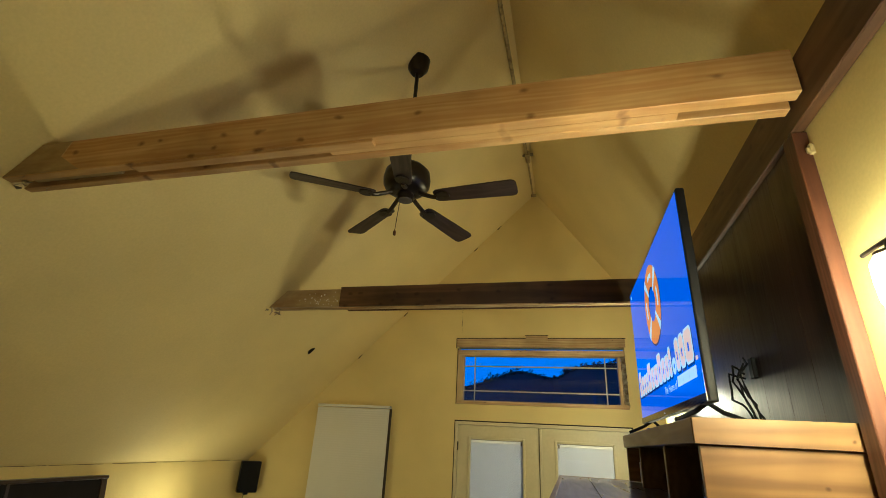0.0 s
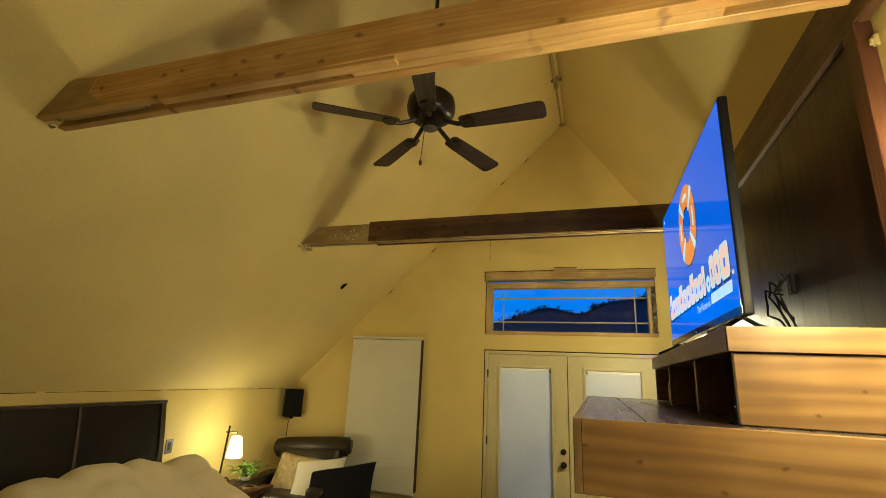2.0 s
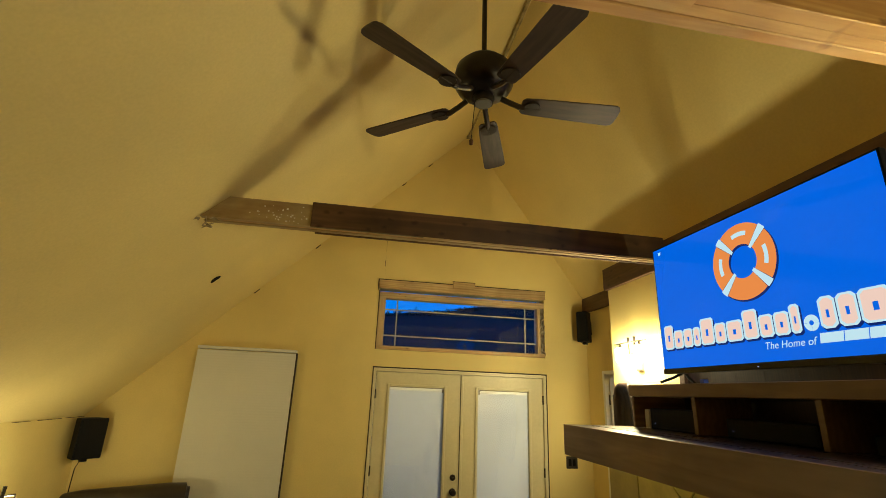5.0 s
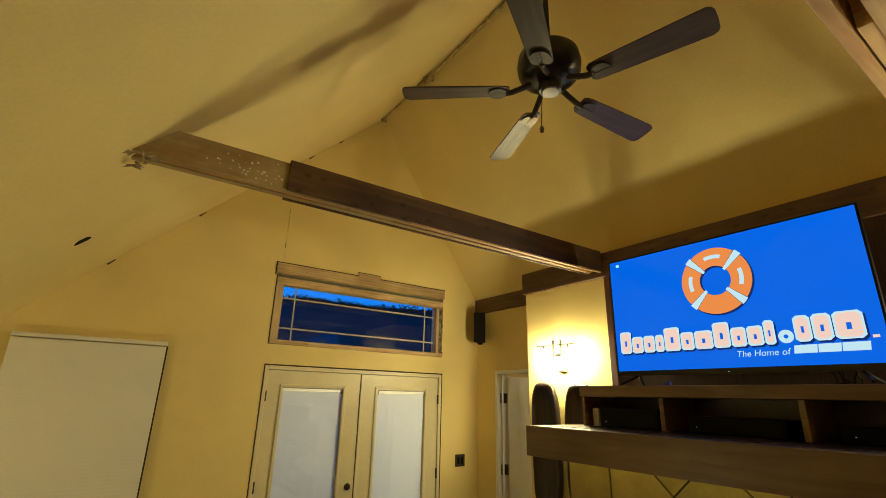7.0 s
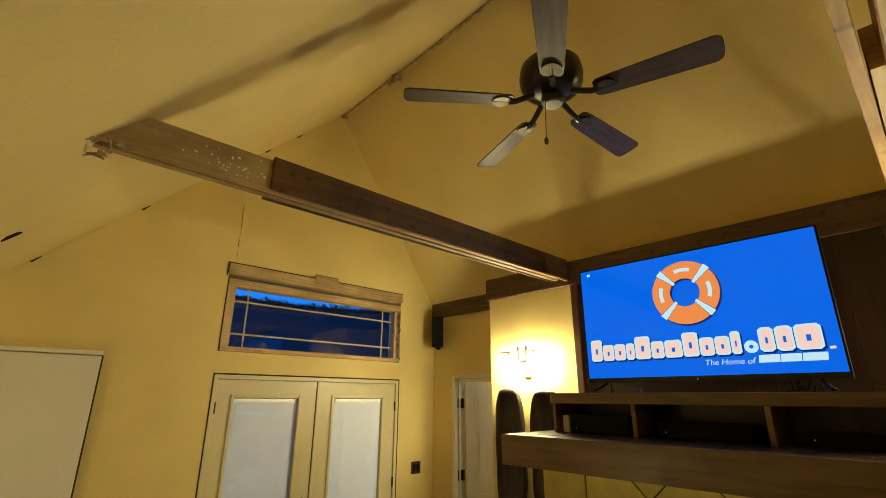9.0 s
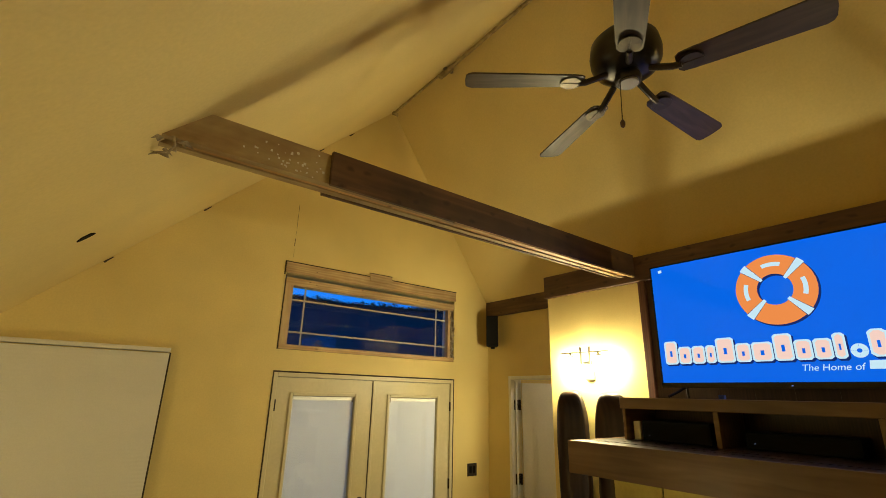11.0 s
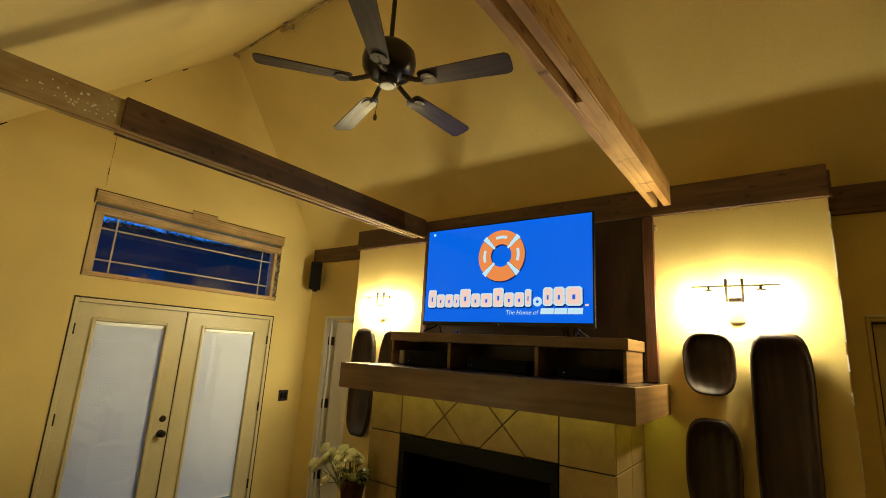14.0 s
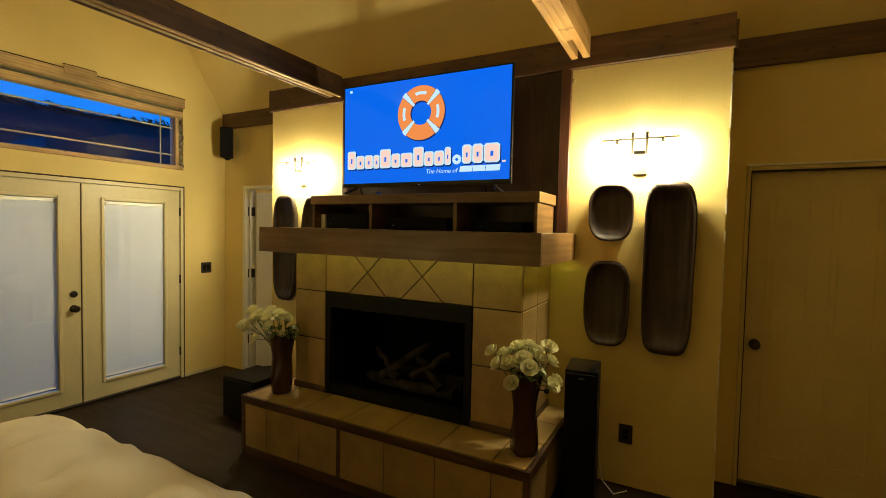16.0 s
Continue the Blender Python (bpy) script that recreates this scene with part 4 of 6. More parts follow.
def media_cabinet():
    x0, y0, y1, z0, z1 = 0.456, 1.668, 3.535, 1.664, 1.922
    t = thing("media_cabinet", (0.75, 2.65, z0), "low open oak media cabinet standing on the mantel", "media cabinet")
    part("top_slab", box(x0 - 0.014, 0.845, y0 - 0.004, y1 + 0.004, 1.853, z1, 0.003), "mantel", t)
    # thin facing that gives the slab's end the lamp-brightened oak
    part("top_end", box(x0 - 0.012, 0.845, y0 - 0.010, y0 - 0.0045, 1.854, z1 - 0.001), "mantel_end", t, "end of the top slab in a golden, lamp-brightened tone")
    part("side_panel", box(x0, 0.845, y0 + 0.004, y0 + 0.024, z0, 1.852, 0.002), "mantel_end", t, "knotty side panel in a golden, lamp-brightened tone")
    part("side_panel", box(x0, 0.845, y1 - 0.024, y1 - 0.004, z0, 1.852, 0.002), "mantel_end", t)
    for y in (2.248, 2.956):
        part("divider", box(x0 + 0.004, 0.80, y - 0.014, y + 0.014, z0, 1.852, 0.002), "mantel", t)
    part("back_panel", box(0.822, 0.842, y0 + 0.025, y1 - 0.025, z0, 1.852), "panel", t)


def media_boxes():
    def unit(name, y0, y1, h, d, label, lens=()):
        t = thing(name, (0.6, (y0 + y1) / 2, 1.6644), label, "electronics")
        bm = bmesh.new()
        bx(bm, 0.50 + d, 0.76, y0, y1, 1.6644, 1.6644 + h, 0.004)
        part("casing", bm, "black", t)
        bm = bmesh.new()
        bx(bm, 0.497 + d, 0.4995 + d, y0 + 0.01, y1 - 0.01, 1.6644 + 0.01, 1.6644 + h - 0.01, 0.001)
        part("front_glass", bm, "black", t)
        part("indicator", box(0.4955 + d, 0.497 + d, y1 - 0.05, y1 - 0.044, 1.6644 + 0.03, 1.6644 + 0.034), "led", t, "tiny lit indicator")
    unit("amplifier", 3.02, 3.44, 0.12, 0.02, "black audio amplifier in the open cabinet")
    unit("disc_player", 2.36, 2.86, 0.09, 0.06, "flat black disc player in the open cabinet")
    unit("cable_box", 1.80, 2.14, 0.07, 0.05, "small black set-top box in the open cabinet")
    t = thing("white_console", (0.56, 3.485, 1.6644), "small white electronic box in the open cabinet", "electronics")
    part("casing", box(0.52, 0.70, 3.455, 3.50, 1.6644, 1.776, 0.004), "ceramic", t)


M["tvframe"] = surf("gloss_black", (0.008, 0.008, 0.009), 0.14, var=0.1, scale=20, fine=200, bump=0.0)


def back_panel():
    t = thing("wall_panel", (0.84, 2.6, 1.668), "dark espresso vertical plank panel behind the television", "wall panel")
    ys = [1.646 + (3.49 - 1.646) * i / 9 for i in range(10)]
    for a, b in zip(ys, ys[1:]):
        part("plank", box(0.848, 0.868, a + 0.0002, b - 0.0002, 1.668, 2.767, 0.0006), "panel", t)
    part("edge_trim", box(0.826, 0.869, 1.578, 1.644, 1.668, 2.767, 0.003), "redtrim", t, "reddish stained edge board")
    part("edge_trim", box(0.826, 0.869, 3.492, 3.545, 1.668, 2.767, 0.003), "redtrim", t)
    t = thing("wall_bracket", (0.85, 1.57, 2.69), "small chipped metal bracket on the bare plaster", "bracket")
    bm = bmesh.new()
    bx(bm, 0.855, 0.869, 1.560, 1.574, 2.675, 2.712, 0.003)
    bx(bm, 0.847, 0.857, 1.563, 1.571, 2.68, 2.70, 0.002)
    part("plate", bm, "pipe", t)


def mantel_light():
    t = thing("under_mantel_light", (0.16, 2.6, 1.505), "thin yellow-green light strip under the mantel shelf", "light strip")
    part("channel", box(0.14, 0.17, 1.57, 3.60, 1.508, 1.5155, 0.001), "nickel", t)
    part("diffuser", box(0.145, 0.165, 1.575, 3.595, 1.5045, 1.5075), "strip", t, "glowing yellow-green diffuser")
    part("diffuser", box(0.27, 0.83, 1.57, 1.59, 1.5045, 1.5075), "strip", t)


fireplace()
hearth()
mantel()
mantel_light()
media_cabinet()
media_boxes()
back_panel()


# ---- television ----
def television():
    y0, y1, z0, z1 = 1.886, 3.284, 1.985, 2.772
    base = Matrix.Translation((0.556, (y0 + y1) / 2, 1.9225)) @ Matrix.Rotation(radians(0.6), 4, "Z")
    t = thing("television", base, "large flat television on two feet showing a bright blue picture", "television")
    w, zb = (y1 - y0) / 2, 1.9225

    def lb(*a, **k):
        return box(*a, **k)
    part("casing", lb(-0.012, 0.020, -w, w, z0 - zb, z1 - zb, bev=0.006, seg=2), "black", t, local=True)
    part("rear_housing", lb(0.0205, 0.065, -w * 0.72, w * 0.72, z0 - zb + 0.04, z0 - zb + 0.42, bev=0.012, seg=2), "black", t, local=True)
    part("bezel", lb(-0.016, -0.0125, -w + 0.001, w - 0.001, z0 - zb + 0.001, z0 - zb + 0.03, bev=0.001), "tvframe", t, local=True)
    sx = -0.0128
    s0, s1, sz0, sz1 = -w + 0.011, w - 0.011, z0 - zb + 0.031, z1 - zb - 0.011
    scr = part("screen", lb(sx - 0.001, sx, s0, s1, sz0, sz1), "tvblue", t, "glossy lit blue screen", local=True)
    W, Hh = s1 - s0, sz1 - sz0

    def yz(u, v):
        """u, v: 0..1 across and down the screen as a viewer sees it."""
        return s1 - u * W, sz1 - v * Hh

    def flat(name, pts, mat, lift):
        bm = bmesh.new()
        prism(bm, [yz(*p) for p in pts], "x", sx - 0.001 - lift, sx - 0.0008)
        return part(name, bm, mat, scr, local=True)

    def ring(name, c, r0, r1, a0, a1, mat, lift, n=14):
        asp = Hh / W
        o = [(c[0] + asp * r1 * math.cos(a0 + (a1 - a0) * i / n), c[1] - r1 * math.sin(a0 + (a1 - a0) * i / n)) for i in range(n + 1)]
        i_ = [(c[0] + asp * r0 * math.cos(a1 - (a1 - a0) * i / n), c[1] - r0 * math.sin(a1 - (a1 - a0) * i / n)) for i in range(n + 1)]
        return flat(name, o + i_, mat, lift)
    c = (0.502, 0.335)
    for k in range(4):
        a = radians(45 + 90 * k)
        ring("ring_shadow", (c[0] + 0.006, c[1] + 0.012), 0.112, 0.264, a, a + radians(90), "tvnavy", 0.0003)
        ring("ring_segment", c, 0.116, 0.262, a + 0.12, a + radians(90) - 0.12, "tvorange", 0.0006)
        ring("ring_band", c, 0.104, 0.272, a - 0.105, a + 0.105, "tvpale", 0.0009, 6)
        if k != 2:
            ring("ring_mark", c, 0.176, 0.206, a + 0.46, a + radians(90) - 0.46, "tvpale", 0.0012, 8)
    # word mark as plain rounded bars, letter by letter
    x = 0.028
    widths = [0.062, 0.060, 0.058, 0.044, 0.075, 0.060, 0.078, 0.068, 0.060, 0.060, 0.040]
    hollow = (0.18, 0.28)
    highs = [0.175, 0.125, 0.125, 0.125, 0.175, 0.125, 0.125, 0.175, 0.125, 0.125, 0.155]
    base_v = 0.845
    for wd, hg in zip(widths, highs):
        for nm, gro, mat, lift, dx, dv in (("letter_shadow", 0.006, "tvnavy", 0.0003, 0.005, 0.012), ("letter_edge", 0.005, "tvpale", 0.0006, 0, 0), ("letter_bar", -0.002, "tvpeach", 0.0009, 0, 0)):
            a, b = x - gro + dx, x + wd - 0.013 + gro + dx
            t0, t1 = base_v - hg - gro * 1.6 + dv, base_v + gro * 1.6 + dv
            ch = 0.009
            flat(nm, [(a + ch, t0), (b - ch, t0), (b, t0 + ch * 1.6), (b, t1 - ch * 1.6), (b - ch, t1), (a + ch, t1), (a, t1 - ch * 1.6), (a, t0 + ch * 1.6)], mat, lift)
        hw, hh, mx, mz = (wd - 0.006) * hollow[0] / 2, (t1 - t0) * hollow[1] / 2, (a + b) / 2, (t0 + t1) / 2 + 0.008
        flat("letter_hollow", [(mx - hw, mz - hh), (mx + hw, mz - hh), (mx + hw, mz + hh), (mx - hw, mz + hh)], "tvblue", 0.0012)
        x += wd
    for k in range(4):
        ring("dot_ring", (0.718, 0.805), 0.014, 0.046, radians(90 * k), radians(90 * k + 88), "tvpale", 0.0006, 6)
    x = 0.752
    for wd in (0.056, 0.062, 0.088):
        for nm, gro, mat, lift, dx, dv in (("letter_shadow", 0.006, "tvnavy", 0.0003, 0.005, 0.012), ("letter_edge", 0.005, "tvpale", 0.0006, 0, 0), ("letter_bar", -0.002, "tvpeach", 0.0009, 0, 0)):
            a, b = x - gro + dx, x + wd - 0.013 + gro + dx
            t0, t1 = base_v - 0.165 - gro * 1.6 + dv, base_v - 0.005 + gro * 1.6 + dv
            ch = 0.012
            flat(nm, [(a + ch, t0), (b - ch, t0), (b, t0 + ch * 1.6), (b, t1 - ch * 1.6), (b - ch, t1), (a + ch, t1), (a, t1 - ch * 1.6), (a, t0 + ch * 1.6)], mat, lift)
        hw, hh, mx, mz = (wd - 0.006) * hollow[0] / 2, (t1 - t0) * hollow[1] / 2, (a + b) / 2, (t0 + t1) / 2 + 0.008
        flat("letter_hollow", [(mx - hw, mz - hh), (mx + hw, mz - hh), (mx + hw, mz + hh), (mx - hw, mz + hh)], "tvblue", 0.0012)
        x += wd
    x = 0.50
    cur = bpy.data.curves.new("tagline", "FONT")
    cur.body, cur.size, cur.align_x, cur.shear = "The Home of", 0.046, "LEFT", 0.2
    tmp = new("tagline_text", cur)
    bpy.context.view_layer.update()
    me = bpy.data.meshes.new_from_object(tmp)
    bpy.data.objects.remove(tmp)
    me.materials.clear()
    me.materials.append(M["tvpale"])
    p = yz(0.538, 0.926)
    me.transform(Matrix.Translation((sx - 0.0022, p[0], p[1])) @ Matrix.Rotation(radians(-90), 4, "Z") @ Matrix.Rotation(radians(90), 4, "X"))
    ob = new("tagline", me)
    ob.parent = scr
    for a, b in ((0.738, 0.808), (0.811, 0.876), (0.879, 0.954)):
        flat("tagline_bar", [(a, 0.868), (b, 0.868), (b - 0.004, 0.922), (a - 0.004, 0.922)], "tvpale", 0.0008)
    flat("corner_mark", [(0.035, 0.03), (0.052, 0.03), (0.052, 0.055), (0.035, 0.055)], "tvpale", 0.0006)
    flat("trade_mark", [(0.962, 0.832), (0.98, 0.832), (0.98, 0.85), (0.962, 0.85)], "tvpeach", 0.0006)
    for s in (-1, 1):
        bm = bmesh.new()
        y = s * w * 0.80
        tube(bm, [(0.02, y, z0 - zb + 0.01), (-0.03, y + s * 0.03, 0.04), (-0.10, y + s * 0.06, 0.009)], 0.008, 8)
        tube(bm, [(0.02, y, z0 - zb + 0.01), (0.06, y + s * 0.02, 0.04), (0.13, y + s * 0.05, 0.009)], 0.008, 8)
        part("foot", smooth(bm), "black", t, local=True)
    part("led", lb(-0.0175, -0.0162, -0.004, 0.004, z0 - zb + 0.01, z0 - zb + 0.014), "led", t, local=True)


def tv_cables():
    t = thing("television_cables", (0.83, 2.25, 2.15), "tangled black cables hanging behind the television", "cable")
    bm = bmesh.new()
    bx(bm, 0.83, 0.847, 2.29, 2.33, 2.12, 2.20, 0.003)
    part("wall_box", bm, "black", t, "black wall socket box")
    rnd = random.Random(6)
    for k in range(5):
        bm = bmesh.new()
        y = 2.27 - 0.03 * k
        P = [(0.81, 2.32, 2.12 + 0.02 * k), (0.77 - 0.02 * rnd.random(), y + 0.06 * rnd.random(), 2.10 + 0.08 * rnd.random()), (0.73, y - 0.08 * rnd.random(), 2.03 + 0.08 * rnd.random()), (0.75, y - 0.12 * rnd.random(), 1.98 + 0.04 * rnd.random()), (0.77, y - 0.08, 1.94), (0.79, y - 0.05, 1.927)]
        pts = []
        for i in range(len(P) - 1):
            a, b = Vector(P[i]), Vector(P[i + 1])
            pts += [a.lerp(b, s / 3) + Vector((0, 0.012 * math.sin(i + s + k), 0)) for s in range(3)]
        pts.append(Vector(P[-1]))
        tube(bm, pts, 0.004, 6)
        part("cable", smooth(bm), "rubber", t)


television()
tv_cables()
t = thing("small_blue_box", (0.52, 2.93, 1.9225), "tiny bright blue plastic box on the cabinet top", "small box")
part("shell", box(0.505, 0.535, 2.915, 2.945, 1.9225, 1.947, 0.004, 2), "bluebox", t)


# ---- wall sconces ----
def wall_sconce(y):
    t = thing("wall_sconce", (BX, y, 2.14), "bronze twin wall sconce with two glowing frosted glass shades", "wall lamp", "wall sconces by the fireplace")
    part("back_plate", box(BX - 0.022, BX - 0.001, y - 0.045, y + 0.045, 2.05, 2.205, 0.004, 2), "nickel", t, "brushed metal back plate")
    for s in (-1, 1):
        part("upright", box(BX - 0.075, BX - 0.06, y + s * 0.042 - 0.008, y + s * 0.042 + 0.008, 2.17, 2.31, 0.002), "bronze", t)
    part("upright_arm", box(BX - 0.06, BX - 0.0225, y - 0.035, y + 0.035, 2.175, 2.195, 0.002), "bronze", t)
    bm = bmesh.new()
    tube(bm, [(BX - 0.085, y - 0.225, 2.265), (BX - 0.085, y + 0.225, 2.265)], 0.0055, 8)
    part("crossbar", smooth(bm), "bronze", t)
    for s in (-1, 1):
        c = (BX - 0.085, y + s * 0.132, 2.235)
        bm = bmesh.new()
        lathe(bm, [(0, 0.028), (0.007, 0.028), (0.008, 0.012), (0.030, 0.004), (0.032, -0.004), (0, -0.005)], c, 20)
        part("shade_cap", smooth(bm), "bronze", t)
        bm = bmesh.new()
        lathe(bm, [(0, -0.006), (0.030, -0.006), (0.040, -0.02), (0.041, -0.06), (0.039, -0.10), (0.032, -0.115), (0, -0.119)], c, 24)
        part("glass_shade", smooth(bm), "sconce", t, "glowing frosted glass shade")


wall_sconce(1.132)
wall_sconce(4.041)


# ---- carved bowls on the chimney breast ----
def carved_bowl(y0, y1, z0, z1, depth, seed, label, expo=3.4, lean=0.0):
    cy, cz, ry, rz = (y0 + y1) / 2, (z0 + z1) / 2, (y1 - y0) / 2, (z1 - z0) / 2
    bm = bmesh.new()
    prof = [(0.0, 0.020), (0.30, 0.021), (0.55, 0.024), (0.72, 0.032), (0.82, 0.048), (0.885, 0.85 * depth), (0.925, depth), (0.96, depth), (0.99, 0.88 * depth), (1.0, 0.70 * depth), (0.97, 0.45 * depth), (0.90, 0.22 * depth), (0.8, 0.004)]
    seg = 56
    rings = []
    for r, d in prof:
        row = []
        for i in range(seg):
            a = 2 * math.pi * i / seg
            ca, sa = math.cos(a), math.sin(a)
            k = (abs(ca) ** expo + abs(sa) ** expo) ** (-1 / expo)
            wob = 1 + 0.05 * noise.noise(Vector((ca * 1.4 + seed, sa * 2.2, 0.3)))
            yy = cy + ry * r * k * ca * wob + lean * sa * k * rz * r
            row.append(bm.verts.new((BX - 0.002 - d * (1 + 0.12 * noise.noise(Vector((ca * 2, sa * 3, seed)))), yy, cz + rz * r * k * sa)))
        rings.append(row)
    for a, b in zip(rings[1:], rings[2:]):
        for i in range(seg):
            bm.faces.new((a[i], a[(i + 1) % seg], b[(i + 1) % seg], b[i]))
    bm.faces.new(rings[1])
    for v in rings[0]:
        bm.verts.remove(v)
    bm.faces.new(rings[-1][::-1])
    bmesh.ops.recalc_face_normals(bm, faces=list(bm.faces))
    return solid("carved_wooden_bowl", smooth(bm, 75), "bowl", label, "wall bowl", "carved bowls on the wall", at=(BX, cy, cz))


carved_bowl(1.15, 1.43, 1.62, 1.988, 0.075, 1.0, "small squarish dark carved wooden bowl hung on the wall", 3.0)
carved_bowl(1.158, 1.443, 0.93, 1.49, 0.07, 2.0, "medium oblong dark carved wooden bowl hung on the wall")
carved_bowl(0.797, 1.09, 0.92, 1.996, 0.085, 3.0, "long dark carved wooden trough bowl hung on the wall", 5.0, -0.004)
carved_bowl(4.066, 4.348, 0.97, 1.964, 0.085, 4.0, "long dark carved wooden trough bowl hung on the wall", 4.5)
carved_bowl(3.69, 3.992, 1.0, 1.952, 0.08, 5.0, "long dark carved wooden trough bowl hung on the wall", 4.0)


# ---- vases and flowers ----
def flower_mesh():
    bm = bmesh.new()
    rnd = random.Random(9)
    for layer, (n, r, tilt, size) in enumerate(((5, 0.010, 72, 0.020), (7, 0.016, 55, 0.024), (8, 0.022, 32, 0.028), (9, 0.026, 8, 0.030))):
        for i in range(n):
            a = 2 * math.pi * (i + 0.5 * layer) / n + rnd.uniform(-0.1, 0.1)
            m = Matrix.Rotation(a, 4, "Z") @ Matrix.Translation((r * 0.4, 0, 0.004 * (3 - layer))) @ Matrix.Rotation(radians(-tilt), 4, "Y")
            g = [[None] * 3 for _ in range(4)]
            for u in range(4):
                for v in range(3):
                    w = size * 0.62 * math.sin(math.pi * (0.18 + 0.62 * u / 3))
                    g[u][v] = bm.verts.new(m @ Vector((size * u / 3, (v - 1) * w, 0.006 * (v - 1) ** 2 + 0.010 * (u / 3) ** 2)))
            for u in range(3):
                for v in range(2):
                    bm.faces.new((g[u][v], g[u + 1][v], g[u + 1][v + 1], g[u][v + 1]))
    for f in bm.faces:
        f.smooth = True
    return mesh_of("blossom", bm, "petal")


def leaf_mesh(mat="leaf", L=0.06, W=0.016):
    bm = bmesh.new()
    row = []
    for i in range(5):
        s = i / 4
        w = W * math.sin(math.pi * (0.08 + 0.9 * s))
        row.append([bm.verts.new((L * s, k * w, 0.012 * math.sin(math.pi * s) - 0.02 * s * s + 0.004 * abs(k))) for k in (-1, 0, 1)])
    for a, b in zip(row, row[1:]):
        for k in range(2):
            bm.faces.new((a[k], b[k], b[k + 1], a[k + 1]))
    for f in bm.faces:
        f.smooth = True
    return mesh_of("leaf", bm, mat)


BLOSSOM, LEAF = flower_mesh(), leaf_mesh()


def vase_with_flowers(x, y, seed, spread, lean, stray=()):
    H = 0.44
    prof = [(0.0, 0.0), (0.058, 0.0), (0.066, 0.012), (0.068, 0.08), (0.063, 0.17), (0.058, 0.24), (0.064, 0.31), (0.074, 0.37), (0.078, 0.40), (0.072, 0.40), (0.066, 0.36), (0.05, 0.24), (0.0, 0.05)]
    bm = bmesh.new()
    seg = 32
    rings = []
    for r, z in prof:
        z, r = z * 1.07, r * 1.15
        rings.append([bm.verts.new((r * (1 + 0.07 * math.cos(4 * 2 * math.pi * i / seg + 9 * z)) * math.cos(2 * math.pi * i / seg), r * (1 + 0.07 * math.cos(4 * 2 * math.pi * i / seg + 9 * z)) * math.sin(2 * math.pi * i / seg), z)) for i in range(seg)])
    for a, b in zip(rings, rings[1:]):
        for i in range(seg):
            bm.faces.new((a[i], a[(i + 1) % seg], b[(i + 1) % seg], b[i]))
    bmesh.ops.remove_doubles(bm, verts=bm.verts, dist=1e-6)
    bmesh.ops.translate(bm, vec=(x, y, H + 0.0005), verts=bm.verts)
    solid("vase", smooth(bm, 60), "vase", "tall dark brown glass vase standing on the hearth", "vase", "vases on the hearth", at=(x, y, H))
    t = thing("flower_bouquet", (x, y, H + 0.3), "bunch of white round artificial blossoms in a brown vase", "flowers", "flower bouquets")
    rnd = random.Random(seed)
    st = bmesh.new()
    for i in range(19):
        a = 2 * math.pi * i * 0.381966 + rnd.uniform(-0.2, 0.2)
        r = spread * math.sqrt((i + 0.5) / 19)
        p = Vector((r * math.cos(a) + lean[0] * r * 2, r * math.sin(a) * 1.15 + lean[1] * (0.3 + r * 2), 0.285 - 0.75 * r * r / spread - (0.06 if i > 14 else 0) + rnd.uniform(-0.02, 0.02)))
        n = Vector((p.x * 1.2, p.y * 1.2, 0.14)).normalized()
        ob = new("blossom", BLOSSOM)
        ob.parent = t
        q = n.to_track_quat("Z", "Y").to_matrix().to_4x4()
        s = rnd.uniform(1.0, 1.3)
        ob.matrix_basis = Matrix.Translation(p) @ q @ Matrix.Rotation(rnd.uniform(0, 6), 4, "Z") @ Matrix.Scale(s, 4)
        tube(st, [(0.3 * p.x * 0.3, 0.3 * p.y * 0.3, -0.05), (p.x * 0.55, p.y * 0.55, 0.10), tuple(p - n * 0.005)], 0.0028, 5)
    for q in stray:
        p = Vector(q)
        n = Vector((p.x - 0.1, p.y, 0.25)).normalized()
        ob = new("blossom", BLOSSOM)
        ob.parent = t
        ob.matrix_basis = Matrix.Translation(p) @ n.to_track_quat("Z", "Y").to_matrix().to_4x4() @ Matrix.Scale(rnd.uniform(1.1, 1.4), 4)
        tube(st, [(0, 0.01, -0.05), (p.x * 0.5, p.y * 0.5, 0.10), tuple(p - n * 0.005)], 0.0028, 5)
    for i in range(26):
        a = rnd.uniform(0, 6.28)
        ob = new("leaf", LEAF)
        ob.parent = t
        ob.matrix_basis = Matrix.Translation((0.045 * math.cos(a), 0.045 * math.sin(a), rnd.uniform(0.10, 0.19))) @ Matrix.Rotation(a, 4, "Z") @ Matrix.Rotation(radians(rnd.uniform(-50, 10)), 4, "Y") @ Matrix.Scale(rnd.uniform(0.9, 1.5), 4)
    part("stems", st, "stem", t, local=True)


vase_with_flowers(0.10, 1.605, 21, 0.155, (0.0, 0.0), ((-0.02, 0.19, 0.24), (0.0, -0.12, 0.30)))
vase_with_flowers(0.095, 3.475, 22, 0.15, (0.0, 0.22), ((-0.02, 0.40, 0.15), (-0.03, 0.33, 0.14), (0.0, 0.31, 0.27), (-0.02, 0.24, 0.20)))


